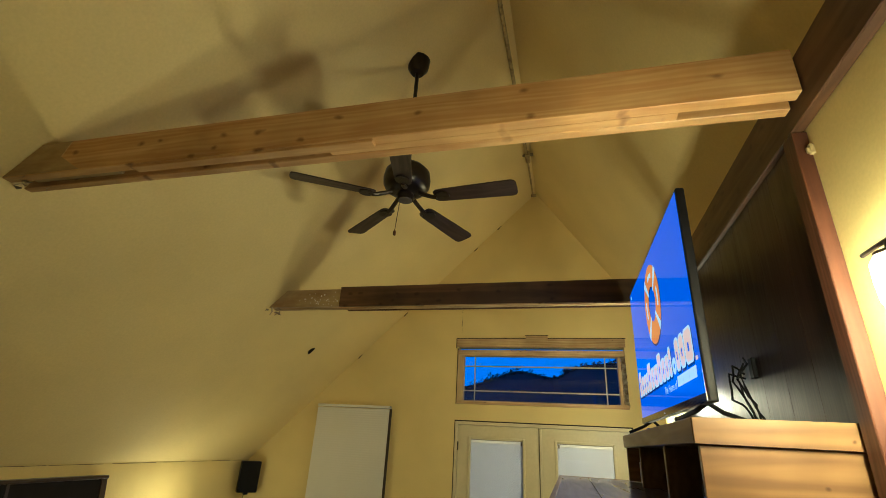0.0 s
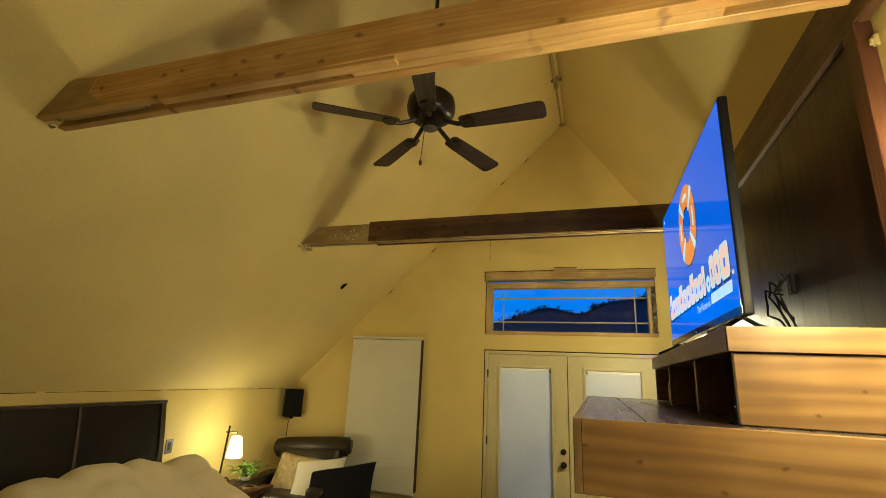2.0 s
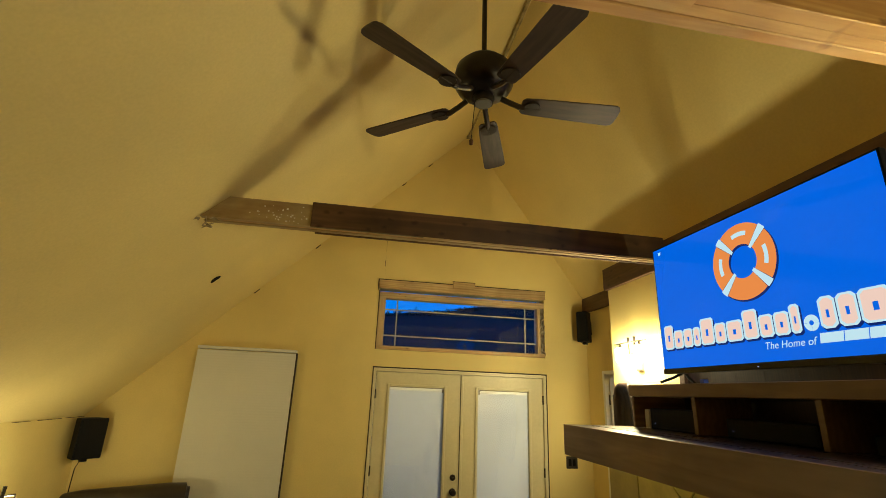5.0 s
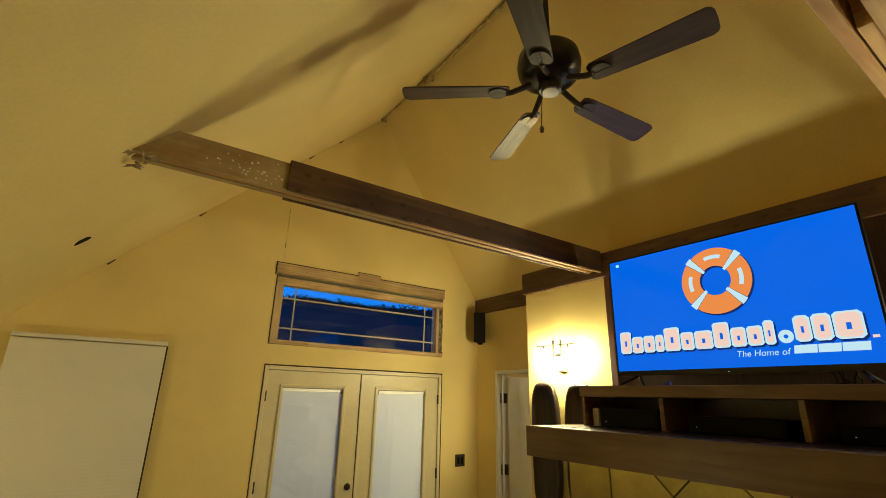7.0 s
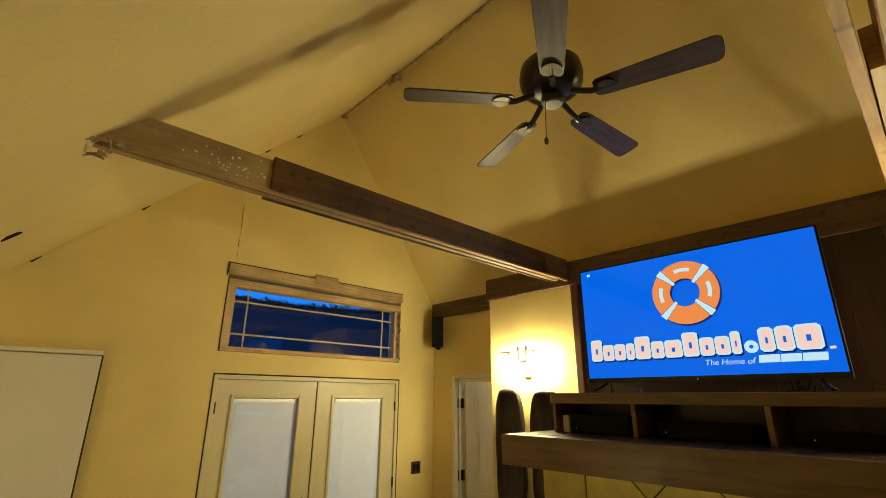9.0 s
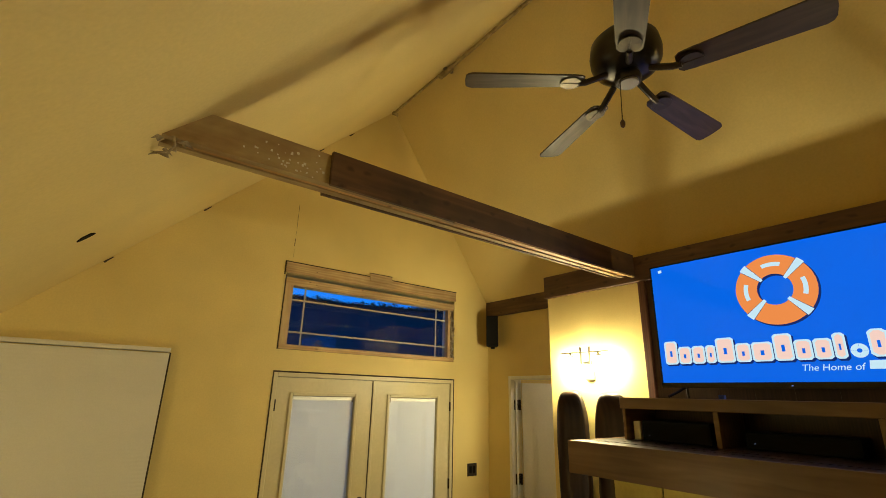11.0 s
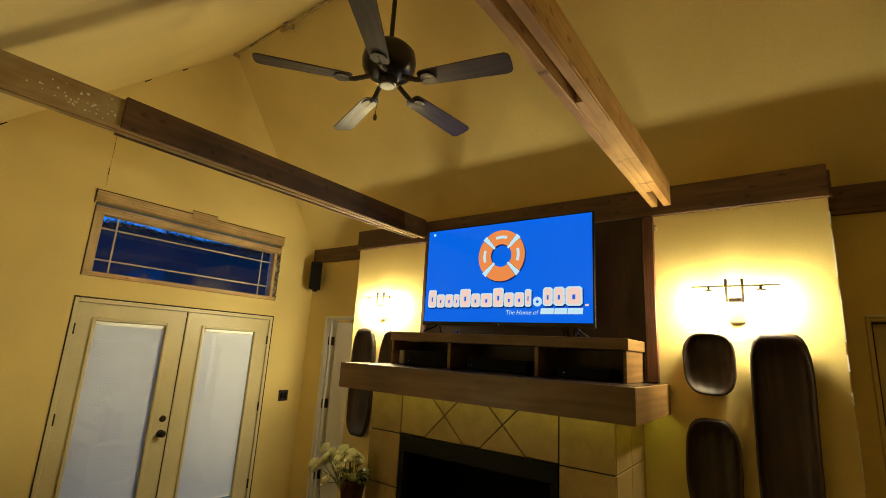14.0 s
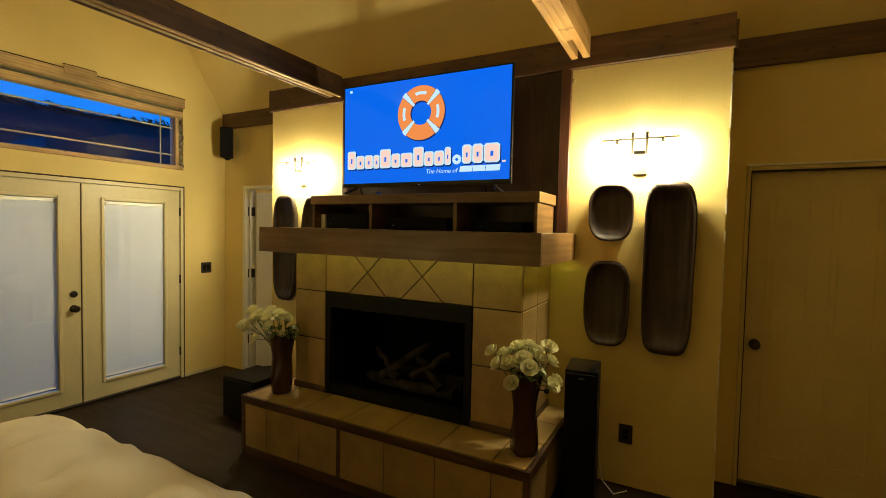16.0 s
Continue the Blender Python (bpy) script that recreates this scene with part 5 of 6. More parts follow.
# ---- loudspeakers ----
def tower_speaker():
    m = Matrix.Translation((0.565, 1.383, -0.0)) @ Matrix.Rotation(radians(6), 4, "Z")
    t = thing("tower_speaker", m, "slim black floor-standing loudspeaker beside the hearth", "loudspeaker")
    part("cabinet", box(-0.13, 0.15, -0.095, 0.095, 0.012, 0.845, 0.004, 2), "black", t, local=True)
    part("grille", box(-0.142, -0.1305, -0.088, 0.088, 0.05, 0.832, 0.004), "rubber", t, "black cloth grille", local=True)
    part("top_plate", box(-0.128, 0.148, -0.093, 0.093, 0.8455, 0.850, 0.002), "tvframe", t, local=True)
    part("badge", box(-0.1445, -0.1425, -0.018, 0.018, 0.80, 0.808), "silver", t, local=True)
    for sx in (-0.1, 0.12):
        for sy in (-0.06, 0.06):
            bm = bmesh.new()
            lathe(bm, [(0, 0), (0.012, 0), (0.014, 0.0118), (0, 0.0118)], (sx, sy, 0), 12)
            part("foot", bm, "rubber", t, local=True)
    bm = bmesh.new()
    tube(bm, [(0.74, 1.31, 0.32), (0.76, 1.305, 0.2), (0.76, 1.28, 0.06), (0.72, 1.20, 0.006), (0.80, 1.13, 0.006)], 0.004, 6)
    t2 = thing("speaker_cable", (0.8, 1.3, 0.0), "thin white cable trailing from the loudspeaker to the floor", "cable")
    part("cable", smooth(bm), "ceramic", t2)


def subwoofer():
    t = thing("subwoofer", (0.46, 4.15, 0), "low black cube subwoofer on the floor", "loudspeaker")
    part("cabinet", box(0.26, 0.62, 3.97, 4.36, 0.02, 0.37, 0.008, 2), "black", t)
    part("grille", box(0.246, 0.2595, 3.985, 4.345, 0.035, 0.355, 0.006), "rubber", t, "black cloth grille")
    for sx in (0.30, 0.58):
        for sy in (4.01, 4.32):
            bm = bmesh.new()
            lathe(bm, [(0, 0), (0.018, 0), (0.02, 0.0198), (0, 0.0198)], (sx, sy, 0), 12)
            part("foot", bm, "rubber", t)


def satellite(m, label, k=1.0):
    t = thing("wall_speaker", m, label, "loudspeaker", "wall speakers")
    bm = bmesh.new()
    prism(bm, [(-0.075 * k, 0.075), (0.075 * k, 0.075), (0.098 * k, -0.065), (-0.098 * k, -0.065)], "z", -0.165, 0.165)
    bmesh.ops.bevel(bm, geom=list(bm.edges), offset=0.005, segments=2, affect="EDGES")
    part("cabinet", bm, "black", t, local=True)
    part("grille", box(-0.088 * k, 0.088 * k, -0.074, -0.0655, -0.15, 0.15, 0.003), "rubber", t, "black cloth grille", local=True)
    bm = bmesh.new()
    bx(bm, -0.02, 0.02, 0.0755, 0.13, -0.03, 0.03, 0.003)
    bx(bm, -0.035, 0.035, 0.13, 0.138, -0.07, 0.07, 0.003)
    part("bracket", bm, "blackmetal", t, local=True)
    part("lower_knob", box(-0.02, 0.025, -0.03, 0.02, -0.19, -0.1655, 0.004), "black", t, local=True)


tower_speaker()
subwoofer()
satellite(Matrix.Translation((-3.575, 5.50, 1.335)) @ Matrix.Rotation(radians(52), 4, "Z"), "small black satellite speaker on a corner bracket", 1.15)
satellite(Matrix.Translation((1.13, 5.46, 2.59)) @ Matrix.Rotation(radians(-48), 4, "Z"), "small black satellite speaker high in the corner", 0.66)
bm = bmesh.new()
tube(bm, [(-3.60, 5.52, 1.15), (-3.645, 5.56, 1.08), (-3.66, 5.57, 0.6), (-3.66, 5.57, 0.01)], 0.004, 6)
solid("hanging_cable", smooth(bm), "rubber", "thin dark speaker cable hanging down the corner", "cable")


# ---- side doors, plates ----
def panel_leaf(bm, w, h, d, panels):
    """A door leaf in its own plane (x across, y thick, z up) with raised panels on both sides."""
    bx(bm, 0, w, 0, d, 0, h, 0.002)
    for x0, x1, z0, z1 in panels:
        for y0, y1 in ((-0.004, 0.0), (d, d + 0.004)):
            for a in ((x0, x1, z0, z0 + 0.012), (x0, x1, z1 - 0.012, z1), (x0, x0 + 0.012, z0 + 0.012, z1 - 0.012), (x1 - 0.012, x1, z0 + 0.012, z1 - 0.012)):
                bx(bm, a[0], a[1], y0, y1, a[2], a[3])
            bx(bm, x0 + 0.035, x1 - 0.035, y0, y1, z0 + 0.035, z1 - 0.035)


def panels_six(w):
    p = []
    for z0, z1 in ((0.20, 0.78), (0.92, 1.60), (1.70, 1.92)):
        p += [(0.11, w / 2 - 0.05, z0, z1), (w / 2 + 0.05, w - 0.11, z0, z1)]
    return p


def open_side_door():
    t = thing("door_2", (XR, 4.9, 0), "white panelled inner door standing open into the side room", "door", kind="structure")
    bm = bmesh.new()
    bx(bm, XR - 0.004, XR + WT + 0.004, 5.3120, 5.3480, 0, 2.118, 0.003)
    bx(bm, XR - 0.004, XR + WT + 0.004, 4.5420, 4.5760, 0, 2.118, 0.003)
    bx(bm, XR - 0.004, XR + WT + 0.004, 4.5760, 5.3120, 2.084, 2.118, 0.003)
    part("door_frame", bm, "doorwhite", t)
    part("stop", box(XR + 0.05, XR + 0.075, 5.2960, 5.3115, 0, 2.07, 0.002), "doorwhite", t)
    w = 0.72
    bm = bmesh.new()
    panel_leaf(bm, w, 2.04, 0.035, panels_six(w))
    bmesh.ops.transform(bm, matrix=Matrix.Translation((XR + 0.125, 5.2750, 0.012)) @ Matrix.Rotation(radians(-40), 4, "Z"), verts=bm.verts)
    part("door_leaf", bm, "doorwhite", t, "white panelled leaf, ajar")
    for z in (0.36, 1.12, 1.83):
        bm = bmesh.new()
        tube(bm, [(XR + 0.10, 5.2850, z - 0.05), (XR + 0.10, 5.2850, z + 0.05)], 0.012, 8)
        bx(bm, XR + 0.04, XR + 0.10, 5.3020, 5.31, z - 0.05, z + 0.05)
        part("hinge", bm, "bronze", t)


def closed_side_door():
    t = thing("door_3", (XR, 0.14, 0), "closed tan panelled door with a dark round knob", "door", kind="structure")
    bm = bmesh.new()
    bx(bm, XR - 0.003, XR + 0.12, 0.495, 0.518, 0, 2.123, 0.003)
    bx(bm, XR - 0.003, XR + 0.12, -0.308, -0.285, 0, 2.123, 0.003)
    bx(bm, XR - 0.003, XR + 0.12, -0.285, 0.495, 2.097, 2.123, 0.003)
    part("door_frame", bm, "doortan", t)
    w = 0.772
    bm = bmesh.new()
    panel_leaf(bm, w, 2.075, 0.035, panels_six(w))
    bmesh.ops.transform(bm, matrix=Matrix.Translation((XR + 0.05, 0.491, 0.014)) @ Matrix.Rotation(radians(-90), 4, "Z"), verts=bm.verts)
    part("door_leaf", bm, "doortan", t)
    part("door_sweep", box(XR + 0.036, XR + 0.0455, -0.278, 0.488, 0.013, 0.036, 0.002), "silver", t, "pale metallic strip along the door bottom")
    part("seam", box(XR + 0.005, XR + 0.02, 0.4885, 0.4945, 0.01, 2.095), "gap", t)
    part("seam", box(XR + 0.005, XR + 0.02, -0.285, 0.4885, 2.088, 2.0965), "gap", t)
    part("head_trim", box(XR - 0.012, XR - 0.003, -0.31, 0.52, 2.124, 2.136, 0.002), "doorwhite", t, "thin pale strip over the door")
    bm = bmesh.new()
    lathe(bm, [(0, 0), (0.033, 0), (0.031, 0.008), (0.012, 0.012), (0.012, 0.03), (0.026, 0.038), (0.029, 0.052), (0.02, 0.064), (0, 0.066)], seg=24, m=Matrix.Translation((XR + 0.0135, 0.432, 0.965)) @ Matrix.Rotation(radians(-90), 4, "Y"))
    part("door_knob", smooth(bm), "bronze", t, "dark bronze door knob")
    solid("wall_side_closet", box(XR + 0.14, XR + 0.16, -0.5, 0.8, 0, 2.3), "gap", "dark backing wall behind the closed door", "wall", kind="structure")


open_side_door()
closed_side_door()
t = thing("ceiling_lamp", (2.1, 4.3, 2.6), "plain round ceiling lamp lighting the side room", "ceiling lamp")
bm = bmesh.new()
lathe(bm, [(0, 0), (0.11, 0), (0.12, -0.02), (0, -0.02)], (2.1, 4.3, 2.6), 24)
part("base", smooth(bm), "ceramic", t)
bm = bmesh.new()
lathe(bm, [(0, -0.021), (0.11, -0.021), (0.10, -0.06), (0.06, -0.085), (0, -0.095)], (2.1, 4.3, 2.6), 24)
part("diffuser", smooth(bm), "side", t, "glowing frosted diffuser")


def wall_plate(name, m, w, h, label, holes):
    t = thing(name, m, label, "wall plate")
    part("plate", box(-w / 2, w / 2, -0.006, -0.0005, -h / 2, h / 2, 0.002, 2), "plate", t, local=True)
    for x, z, a, b in holes:
        part("insert", box(x - a / 2, x + a / 2, -0.009, -0.0062, z - b / 2, z + b / 2, 0.001), "black", t, local=True)


wall_plate("light_switch", Matrix.Translation((1.01, Y1, 1.185)), 0.125, 0.12, "dark bronze double light switch plate on the wall", [(-0.023, 0, 0.033, 0.066), (0.023, 0, 0.033, 0.066)])
wall_plate("wall_outlet", Matrix.Translation((BX, 1.157, 0.35)) @ Matrix.Rotation(radians(-90), 4, "Z"), 0.085, 0.125, "dark bronze wall outlet low on the chimney breast", [(0, 0.02, 0.033, 0.028), (0, -0.02, 0.033, 0.028)])
wall_plate("wall_outlet", Matrix.Translation((XL, 3.86, 1.0)) @ Matrix.Rotation(radians(90), 4, "Z"), 0.08, 0.125, "dark bronze outlet plate beside the headboard", [(0, 0.0, 0.036, 0.07)])


def baseboards():
    t = thing("baseboard", (0, 0, 0), "low cream painted baseboard", "baseboard", kind="structure")
    part("board", box(0.752, XR - 0.002, Y1 - 0.012, Y1 - 0.001, 0.0, 0.035, 0.003), "doorpaint", t)


baseboards()


# ---- bed ----
def bed():
    y0, y1 = 2.15, 3.69
    t = thing("bed", (-2.4, (y0 + y1) / 2, 0), "queen bed with a dark leather-panelled headboard", "bed")
    # headboard: sleigh curve
    def curve(z):
        s = max(0.0, min(1.0, (z - 0.3) / 1.1))
        return -3.56 - 0.10 * s ** 2.2
    zs = [0.02 + 1.385 * i / 18 for i in range(19)]

    def slab(ya, yb, fr, th, za, zb):
        bm = bmesh.new()
        pts = [(curve(z) + fr, z) for z in zs if za <= z <= zb]
        pts += [(curve(z) + fr - th, z) for z in reversed(zs) if za <= z <= zb]
        prism(bm, pts, "y", ya, yb)
        return bm
    part("headboard_frame", smooth(slab(y0, y0 + 0.05, 0.0, 0.055, 0, 1.5), 50), "bedwood", t)
    part("headboard_frame", smooth(slab(y1 - 0.05, y1, 0.0, 0.055, 0, 1.5), 50), "bedwood", t)
    for a, b in ((y0 + 0.051, (y0 + y1) / 2 - 0.012), ((y0 + y1) / 2 + 0.012, y1 - 0.051)):
        part("headboard_panel", smooth(slab(a, b, -0.008, 0.04, 0, 1.5), 50), "bedleather", t, "dark padded leather panel")
    part("headboard_post", smooth(slab((y0 + y1) / 2 - 0.0115, (y0 + y1) / 2 + 0.0115, -0.002, 0.045, 0, 1.5), 50), "bedwood", t)
    part("headboard_cap", box(curve(1.4) - 0.062, curve(1.4) + 0.012, y0 - 0.004, y1 + 0.004, 1.394, 1.42, 0.008, 2), "bedwood", t, "dark wooden top rail")
    part("side_rail", box(-3.5, -1.42, y0 + 0.02, y0 + 0.05, 0.14, 0.36, 0.004), "bedwood", t)
    part("side_rail", box(-3.5, -1.42, y1 - 0.05, y1 - 0.02, 0.14, 0.36, 0.004), "bedwood", t)
    part("foot_rail", box(-1.45, -1.41, y0 + 0.02, y1 - 0.02, 0.05, 0.36, 0.004), "bedwood", t)
    for x in (-3.46, -1.48):
        for y in (y0 + 0.06, y1 - 0.12):
            part("leg", box(x, x + 0.06, y, y + 0.06, 0.0, 0.14, 0.003), "bedwood", t)
    mt = thing("mattress", (-2.45, (y0 + y1) / 2, 0.2), "thick white mattress on the bed", "mattress")
    part("body", box(-3.49, -1.45, y0 + 0.055, y1 - 0.055, 0.2, 0.575, 0.05, 3), "sheet", mt)
    # duvet: puffy sheet that hangs over three sides
    bm = bmesh.new()
    nx, ny = 80, 76
    xa, xb, ya, yb = -3.40, -1.20, y0 - 0.02, y1 + 0.06
    grid = []
    for i in range(nx + 1):
        row = []
        for j in range(ny + 1):
            u, v = -0.0 + i / nx, -0.22 + 1.44 * j / ny
            x = xa + (xb - xa) * min(1, u * 1.16)
            over_x = max(0.0, u * 1.16 - 1.0) * 2.2
            vv = min(1.0, max(0.0, v))
            y = ya + (yb - ya) * vv
            over_y = max(0.0, -v, v - 1.0) * 1.7
            edge = min(1.0, min(xb - x, y - ya, yb - y) / 0.14) if not (over_x or over_y) else 0.0
            edge = max(0.0, edge)
            z = 0.60 + 0.10 * math.sqrt(max(0.0, 1 - (1 - edge) ** 2))
            # baffle quilting and folds
            qx, qy = (x - xa) / 0.42, (y - ya) / 0.40
            puff = (abs(math.sin(math.pi * qx)) * abs(math.sin(math.pi * qy))) ** 0.45
            z += (0.060 * puff - 0.035) * edge + 0.045 * noise.noise(Vector((x * 2.3, y * 2.3, 1.0))) * edge
            z += 0.022 * noise.noise(Vector((x * 7, y * 7, 4.0)))
            z += (0.34 - 0.10 * max(0.0, y - 3.0)) * math.exp(-((x + 3.12) / 0.34) ** 2) * (0.94 + 0.06 * math.cos((y - 2.75) * 6.5)) * edge
            dz = max(over_x, over_y)
            z -= dz
            bulge = 0.03 * math.sin(min(1.0, dz / 0.3) * math.pi) + 0.018 * noise.noise(Vector((x * 5, y * 5, 7 + dz * 3)))
            if over_x >= over_y and over_x > 0:
                x += bulge
            elif over_y > 0:
                y += bulge * (1 if v > 0.5 else -1)
            row.append(bm.verts.new((x, y, max(0.10, z))))
        grid.append(row)
    for i in range(nx):
        for j in range(ny):
            bm.faces.new((grid[i][j], grid[i + 1][j], grid[i + 1][j + 1], grid[i][j + 1]))
    bmesh.ops.recalc_face_normals(bm, faces=list(bm.faces))
    for f in bm.faces:
        f.smooth = True
    d = solid("duvet", bm, "duvet", "puffy cream quilted duvet spread over the bed", "duvet", at=(-2.4, 2.9, 0.6))
    sol = d.modifiers.new("thickness", "SOLIDIFY")
    sol.thickness = 0.02
    sol.offset = 1


bed()


# ---- nightstand corner ----
def nightstand():
    t = thing("nightstand", (-3.44, 4.33, 0), "dark reddish wooden nightstand beside the bed", "nightstand")
    x0, x1, y0, y1, h = -3.70, -3.18, 3.96, 4.78, 0.565
    part("top", box(x0, x1, y0, y1, h - 0.03, h, 0.005, 2), "standwood", t)
    part("body", box(x0 + 0.02, x1 - 0.03, y0 + 0.02, y1 - 0.02, 0.10, h - 0.031, 0.003), "standwood", t)
    for z0, z1 in ((0.13, 0.32), (0.335, 0.535)):
        d = part("drawer", box(x1 - 0.0295, x1 - 0.012, y0 + 0.04, y1 - 0.04, z0, z1, 0.003), "standwood", t)
        bm = bmesh.new()
        lathe(bm, [(0, 0), (0.008, 0), (0.008, 0.012), (0.016, 0.018), (0.014, 0.028), (0, 0.03)], seg=16, m=Matrix.Translation((x1 - 0.012, 4.37, (z0 + z1) / 2)) @ Matrix.Rotation(radians(90), 4, "Y"))
        part("pull", smooth(bm), "bronze", d)
    for x in (x0 + 0.03, x1 - 0.08):
        for y in (y0 + 0.03, y1 - 0.08):
            part("leg", box(x, x + 0.05, y, y + 0.05, 0, 0.10, 0.003), "standwood", t)


def table_lamp():
    h = 0.5655
    t = thing("table_lamp", (-3.46, 4.27, h), "bronze table lamp with a leaning post and glowing cloth shade", "table lamp")
    bm = bmesh.new()
    lathe(bm, [(0, 0), (0.075, 0), (0.075, 0.010), (0.06, 0.018), (0, 0.02)], (-3.46, 4.28, h), 28)
    part("base", smooth(bm), "bronze", t)
    bm = bmesh.new()
    d = Vector((0.0, 0.055, 0.60))
    P = Vector((-3.46, 4.25, h + 0.015))
    tube(bm, [P, P + d], 0.012, 4)
    part("post", bm, "bronze", t)
    bm = bmesh.new()
    Q = P + d * 0.91
    tube(bm, [Q + Vector((0, -0.03, 0)), Q + Vector((0, 0.12, -0.012)), Q + Vector((0, 0.125, -0.06))], 0.006, 6)
    part("arm", bm, "bronze", t)
    bm = bmesh.new()
    c = (P.x, Q.y + 0.125, Q.z - 0.06)
    lathe(bm, [(0.0, 0.0), (0.046, 0.0), (0.054, -0.02), (0.066, -0.10), (0.080, -0.185), (0.074, -0.19), (0.0, -0.186)], c, 6)
    part("shade", smooth(bm, 30), "bedshade", t, "glowing cream cloth shade")
    bm = bmesh.new()
    lathe(bm, [(0, 0.0), (0.036, 0.0), (0.036, 0.002), (0, 0.002)], (c[0], c[1], c[2] + 0.0005), 16)
    part("bulb_opening", bm, "bulb", t, "bright open top of the shade")
    bm = bmesh.new()
    pts = []
    for i in range(26):
        a = i * 0.42
        r = 0.055 - 0.0016 * i
        pts.append((P.x, 4.345 + r * math.cos(a), h + 0.09 + r * math.sin(a)))
    tube(bm, pts, 0.006, 6)
    tube(bm, [(P.x, 4.28, h + 0.02), (P.x, 4.33, h + 0.03), (P.x, 4.40, h + 0.06)], 0.006, 6)
    part("scroll", smooth(bm), "bronze", t, "curled metal scroll")
    t.matrix_basis = Matrix.Translation((0.11, -0.11, 0)) @ t.matrix_basis


def potted_plant():
    h = 0.5655
    t = thing("potted_plant", (-3.40, 4.60, h), "small leafy green plant in a white ceramic pot", "plant")
    bm = bmesh.new()
    lathe(bm, [(0, 0), (0.036, 0), (0.040, 0.01), (0.048, 0.09), (0.044, 0.09), (0.04, 0.08), (0, 0.078)], (-3.40, 4.60, h), 24)
    part("pot", smooth(bm), "ceramic", t)
    me = leaf_mesh("potleaf", 0.062, 0.024)
    rnd = random.Random(14)
    st = bmesh.new()
    for i in range(80):
        a, e = rnd.uniform(0, 6.283), rnd.uniform(0.25, 1.35)
        r = rnd.uniform(0.03, 0.15)
        p = Vector((r * math.cos(a) * math.cos(e) * 1.2, r * math.sin(a) * math.cos(e) * 1.3, 0.09 + r * math.sin(e)))
        ob = new("leaf", me)
        ob.parent = t
        ob.matrix_basis = Matrix.Translation(p) @ Matrix.Rotation(a + rnd.uniform(-0.6, 0.6), 4, "Z") @ Matrix.Rotation(radians(rnd.uniform(-55, 15)), 4, "Y") @ Matrix.Scale(rnd.uniform(0.7, 1.2), 4)
        if i % 3 == 0:
            tube(st, [(0, 0, 0.07), tuple(p * 0.6 + Vector((0, 0, 0.02))), tuple(p)], 0.0018, 4)
    part("stems", st, "stem", t, local=True)


def cup_tray():
    m = Matrix.Translation((-3.25, 4.40, 0.5655)) @ Matrix.Rotation(radians(70), 4, "Z")
    t = thing("valet_tray", m, "small wooden tray block with two round wells", "tray")
    bm = bmesh.new()
    bx(bm, -0.13, 0.13, -0.06, 0.06, 0, 0.035, 0.004)
    part("block", bm, "traywood", t, local=True)
    for x in (-0.06, 0.06):
        bm = bmesh.new()
        lathe(bm, [(0, 0), (0.043, 0), (0.043, 0.0015), (0, 0.0015)], (x, 0, 0.0352), 24)
        part("well", bm, "soot", t, "dark round well", local=True)


nightstand()
table_lamp()
potted_plant()
cup_tray()


# ---- armchair with pillows ----
def cushion(w, d, h, seed, pinch=0.5, n=18):
    bm = bmesh.new()
    top, bot = [], []
    for i in range(n + 1):
        rt, rb = [], []
        for j in range(n + 1):
            u, v = 2 * i / n - 1, 2 * j / n - 1
            k = ((1 - u ** 4) * (1 - v ** 4)) ** pinch
            wob = 0.12 * noise.noise(Vector((u * 1.7 + seed, v * 1.7, 0)))
            x, y = w / 2 * u * (1 - 0.06 * (1 - v * v)), d / 2 * v * (1 - 0.06 * (1 - u * u))
            rt.append(bm.verts.new((x, y, h / 2 * k * (1 + wob))))
            rb.append(bm.verts.new((x, y, -h / 2 * k * (1 - wob))) if 0 < i < n and 0 < j < n else rt[-1])
        top.append(rt)
        bot.append(rb)
    for i in range(n):
        for j in range(n):
            bm.faces.new((top[i][j], top[i + 1][j], top[i + 1][j + 1], top[i][j + 1]))
            q = (bot[i][j], bot[i][j + 1], bot[i + 1][j + 1], bot[i + 1][j])
            if len({v for v in q}) == 4 and set(q) != {top[i][j], top[i + 1][j], top[i + 1][j + 1], top[i][j + 1]}:
                bm.faces.new(q)
    bmesh.ops.recalc_face_normals(bm, faces=list(bm.faces))
    for f in bm.faces:
        f.smooth = True
    return bm


CH = Matrix.Translation((-3.05, 5.0, 0)) @ Matrix.Rotation(radians(8), 4, "Z")


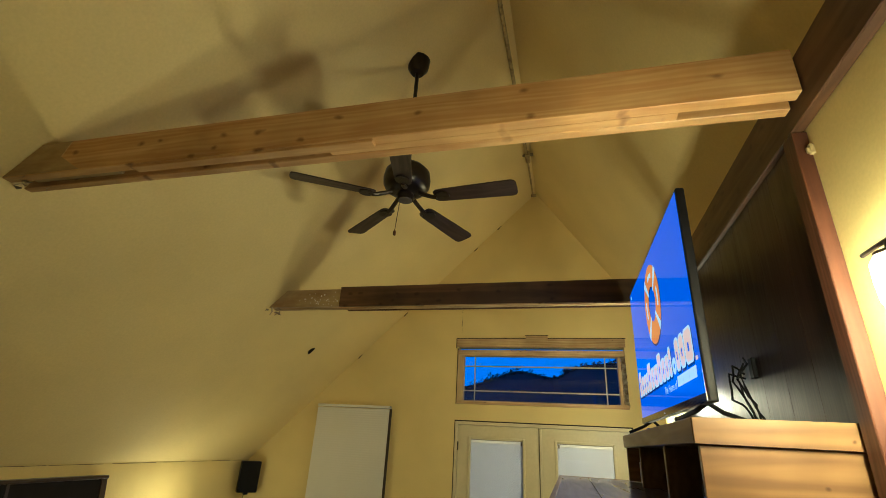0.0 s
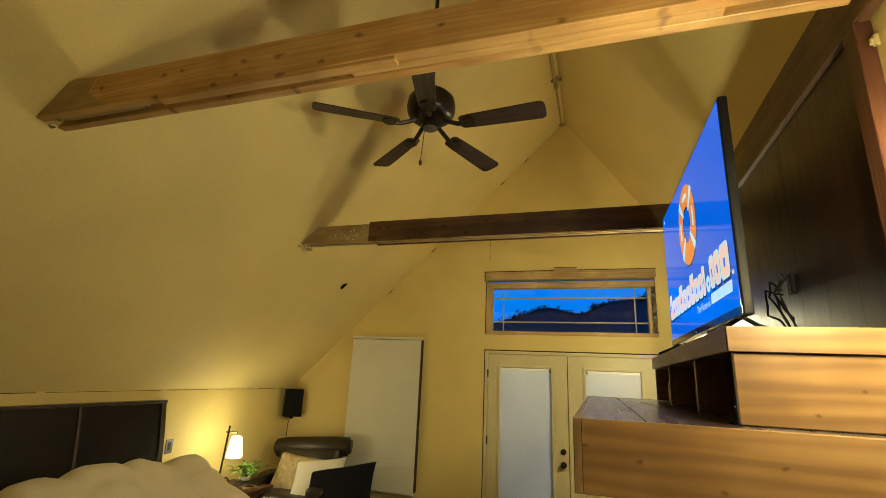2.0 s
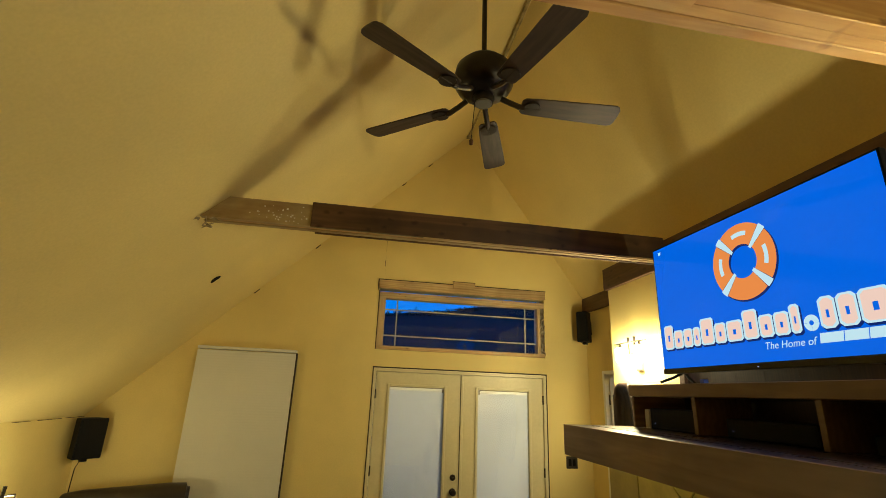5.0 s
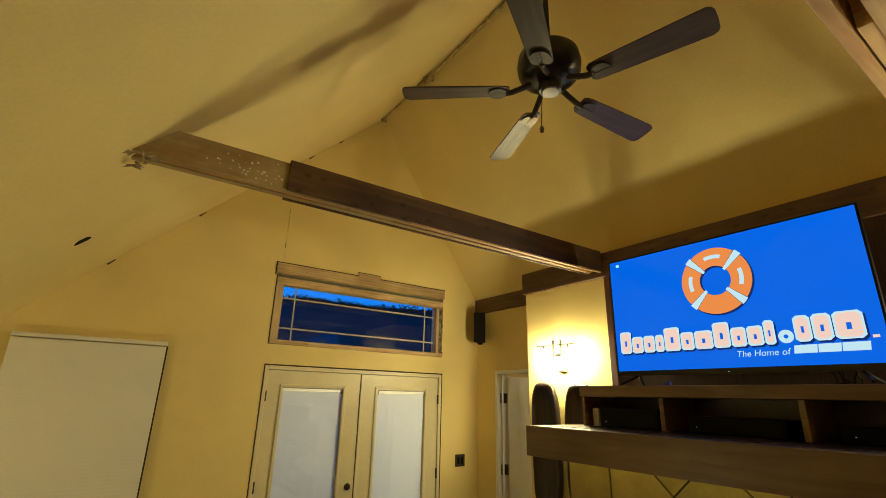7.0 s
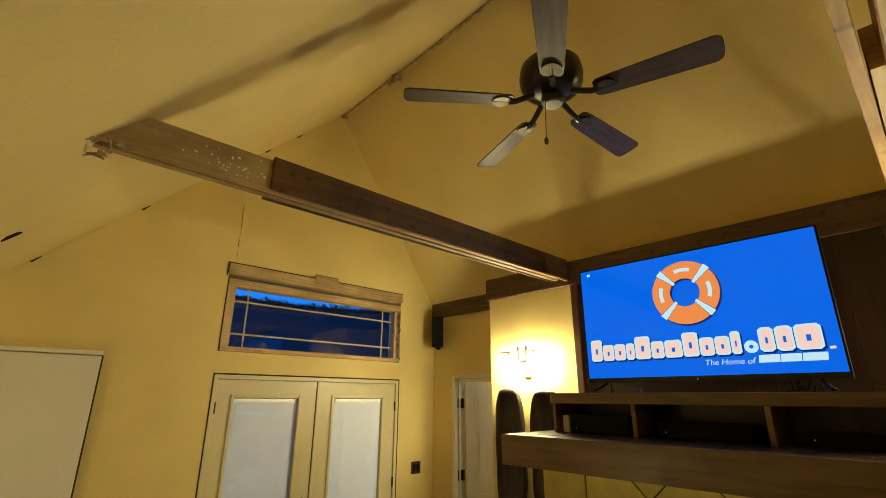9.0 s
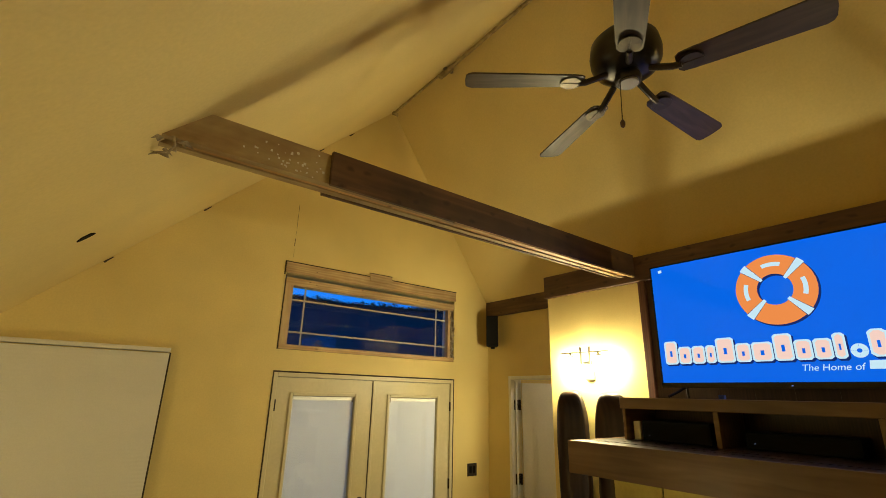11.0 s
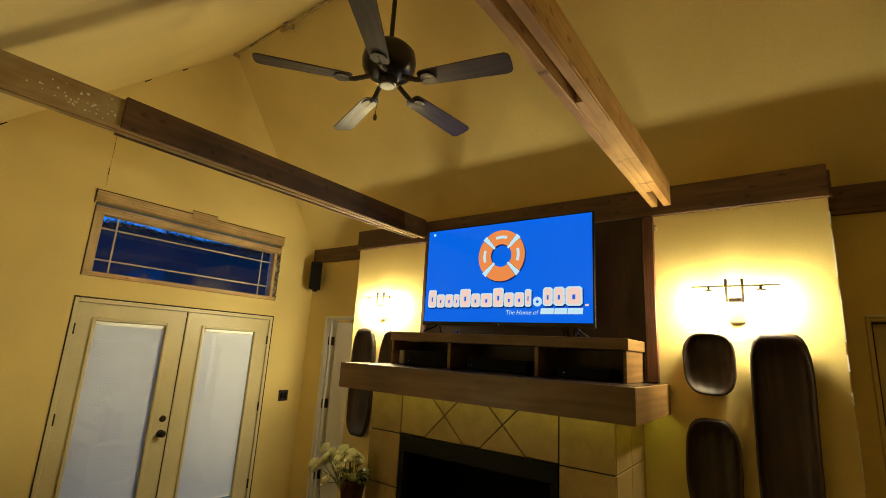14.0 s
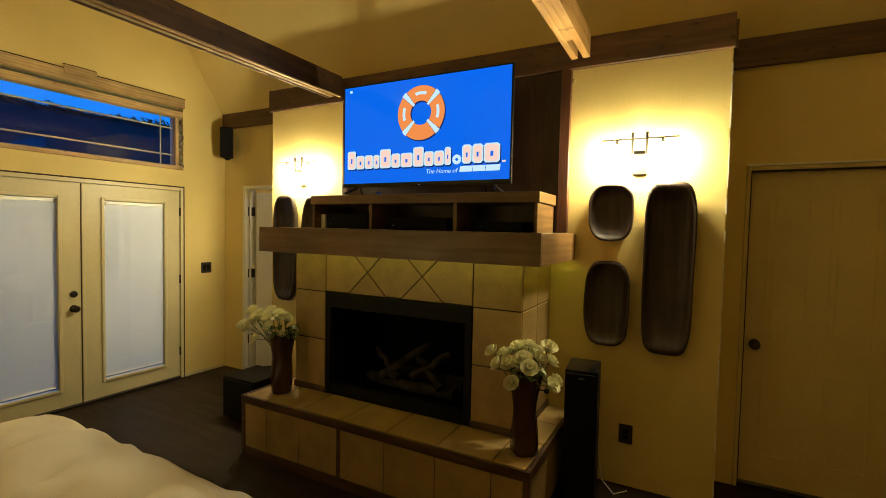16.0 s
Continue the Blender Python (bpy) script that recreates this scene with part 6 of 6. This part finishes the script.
def armchair():
    t = thing("armchair", CH, "wide dark leather armchair in the corner heaped with pillows", "armchair")
    part("base", box(-0.50, 0.50, -0.45, 0.42, 0.07, 0.34, 0.03, 3), "leather", t, local=True)
    bm = cushion(0.74, 0.72, 0.20, 1, 0.22)
    bmesh.ops.translate(bm, vec=(0, -0.10, 0.42), verts=bm.verts)
    part("seat_cushion", bm, "leather", t, local=True)
    bm = cushion(0.80, 0.56, 0.24, 2, 0.25)
    bmesh.ops.transform(bm, matrix=Matrix.Translation((0, 0.27, 0.64)) @ Matrix.Rotation(radians(76), 4, "X"), verts=bm.verts)
    part("backrest", bm, "leather", t, local=True)
    bm = bmesh.new()
    pts = [(-0.46, 0.36, 0.83), (-0.3, 0.33, 0.862), (0, 0.32, 0.885), (0.3, 0.33, 0.905), (0.46, 0.36, 0.90)]
    tube(bm, pts, 0.105, 16)
    bmesh.ops.bevel(bm, geom=[e for e in bm.edges if e.calc_face_angle(0) > 1.0], offset=0.03, segments=3, affect="EDGES")
    part("head_roll", smooth(bm, 60), "leather", t, "padded leather head roll", local=True)
    for s in (-1, 1):
        bm = box(s * 0.40 - 0.10, s * 0.40 + 0.10, -0.46, 0.30, 0.30, 0.62, 0.06, 4)
        part("armrest", smooth(bm, 50), "leather", t, local=True)
    for x in (-0.44, 0.38):
        for y in (-0.4, 0.33):
            part("foot", box(x, x + 0.06, y, y + 0.06, 0, 0.07, 0.004), "bedwood", t, local=True)


def pillow(name, w, d, h, mat, m, seed, label):
    bm = cushion(w, d, h, seed, 0.45)
    ob = new(name, mesh_of(name, bm, mat))
    ob.matrix_basis = CH @ m
    tagged(ob, label, "pillow", "pillows on the armchair")


armchair()
R = Matrix.Rotation
pillow("pillow", 0.50, 0.46, 0.15, "pillow_tan", Matrix.Translation((-0.02, -0.02, 0.62)) @ R(radians(6), 4, "Y") @ R(radians(62), 4, "X"), 3, "tan patterned pillow leaning on the chair back")
pillow("pillow", 0.56, 0.46, 0.15, "pillow_white", Matrix.Translation((0.30, -0.16, 0.63)) @ R(radians(-8), 4, "Y") @ R(radians(55), 4, "X"), 4, "plain white pillow on the armchair")
pillow("pillow", 0.72, 0.52, 0.16, "pillow_navy", Matrix.Translation((0.62, -0.34, 0.60)) @ R(radians(-12), 4, "Y") @ R(radians(48), 4, "X"), 5, "dark navy pillow on top of the white one")
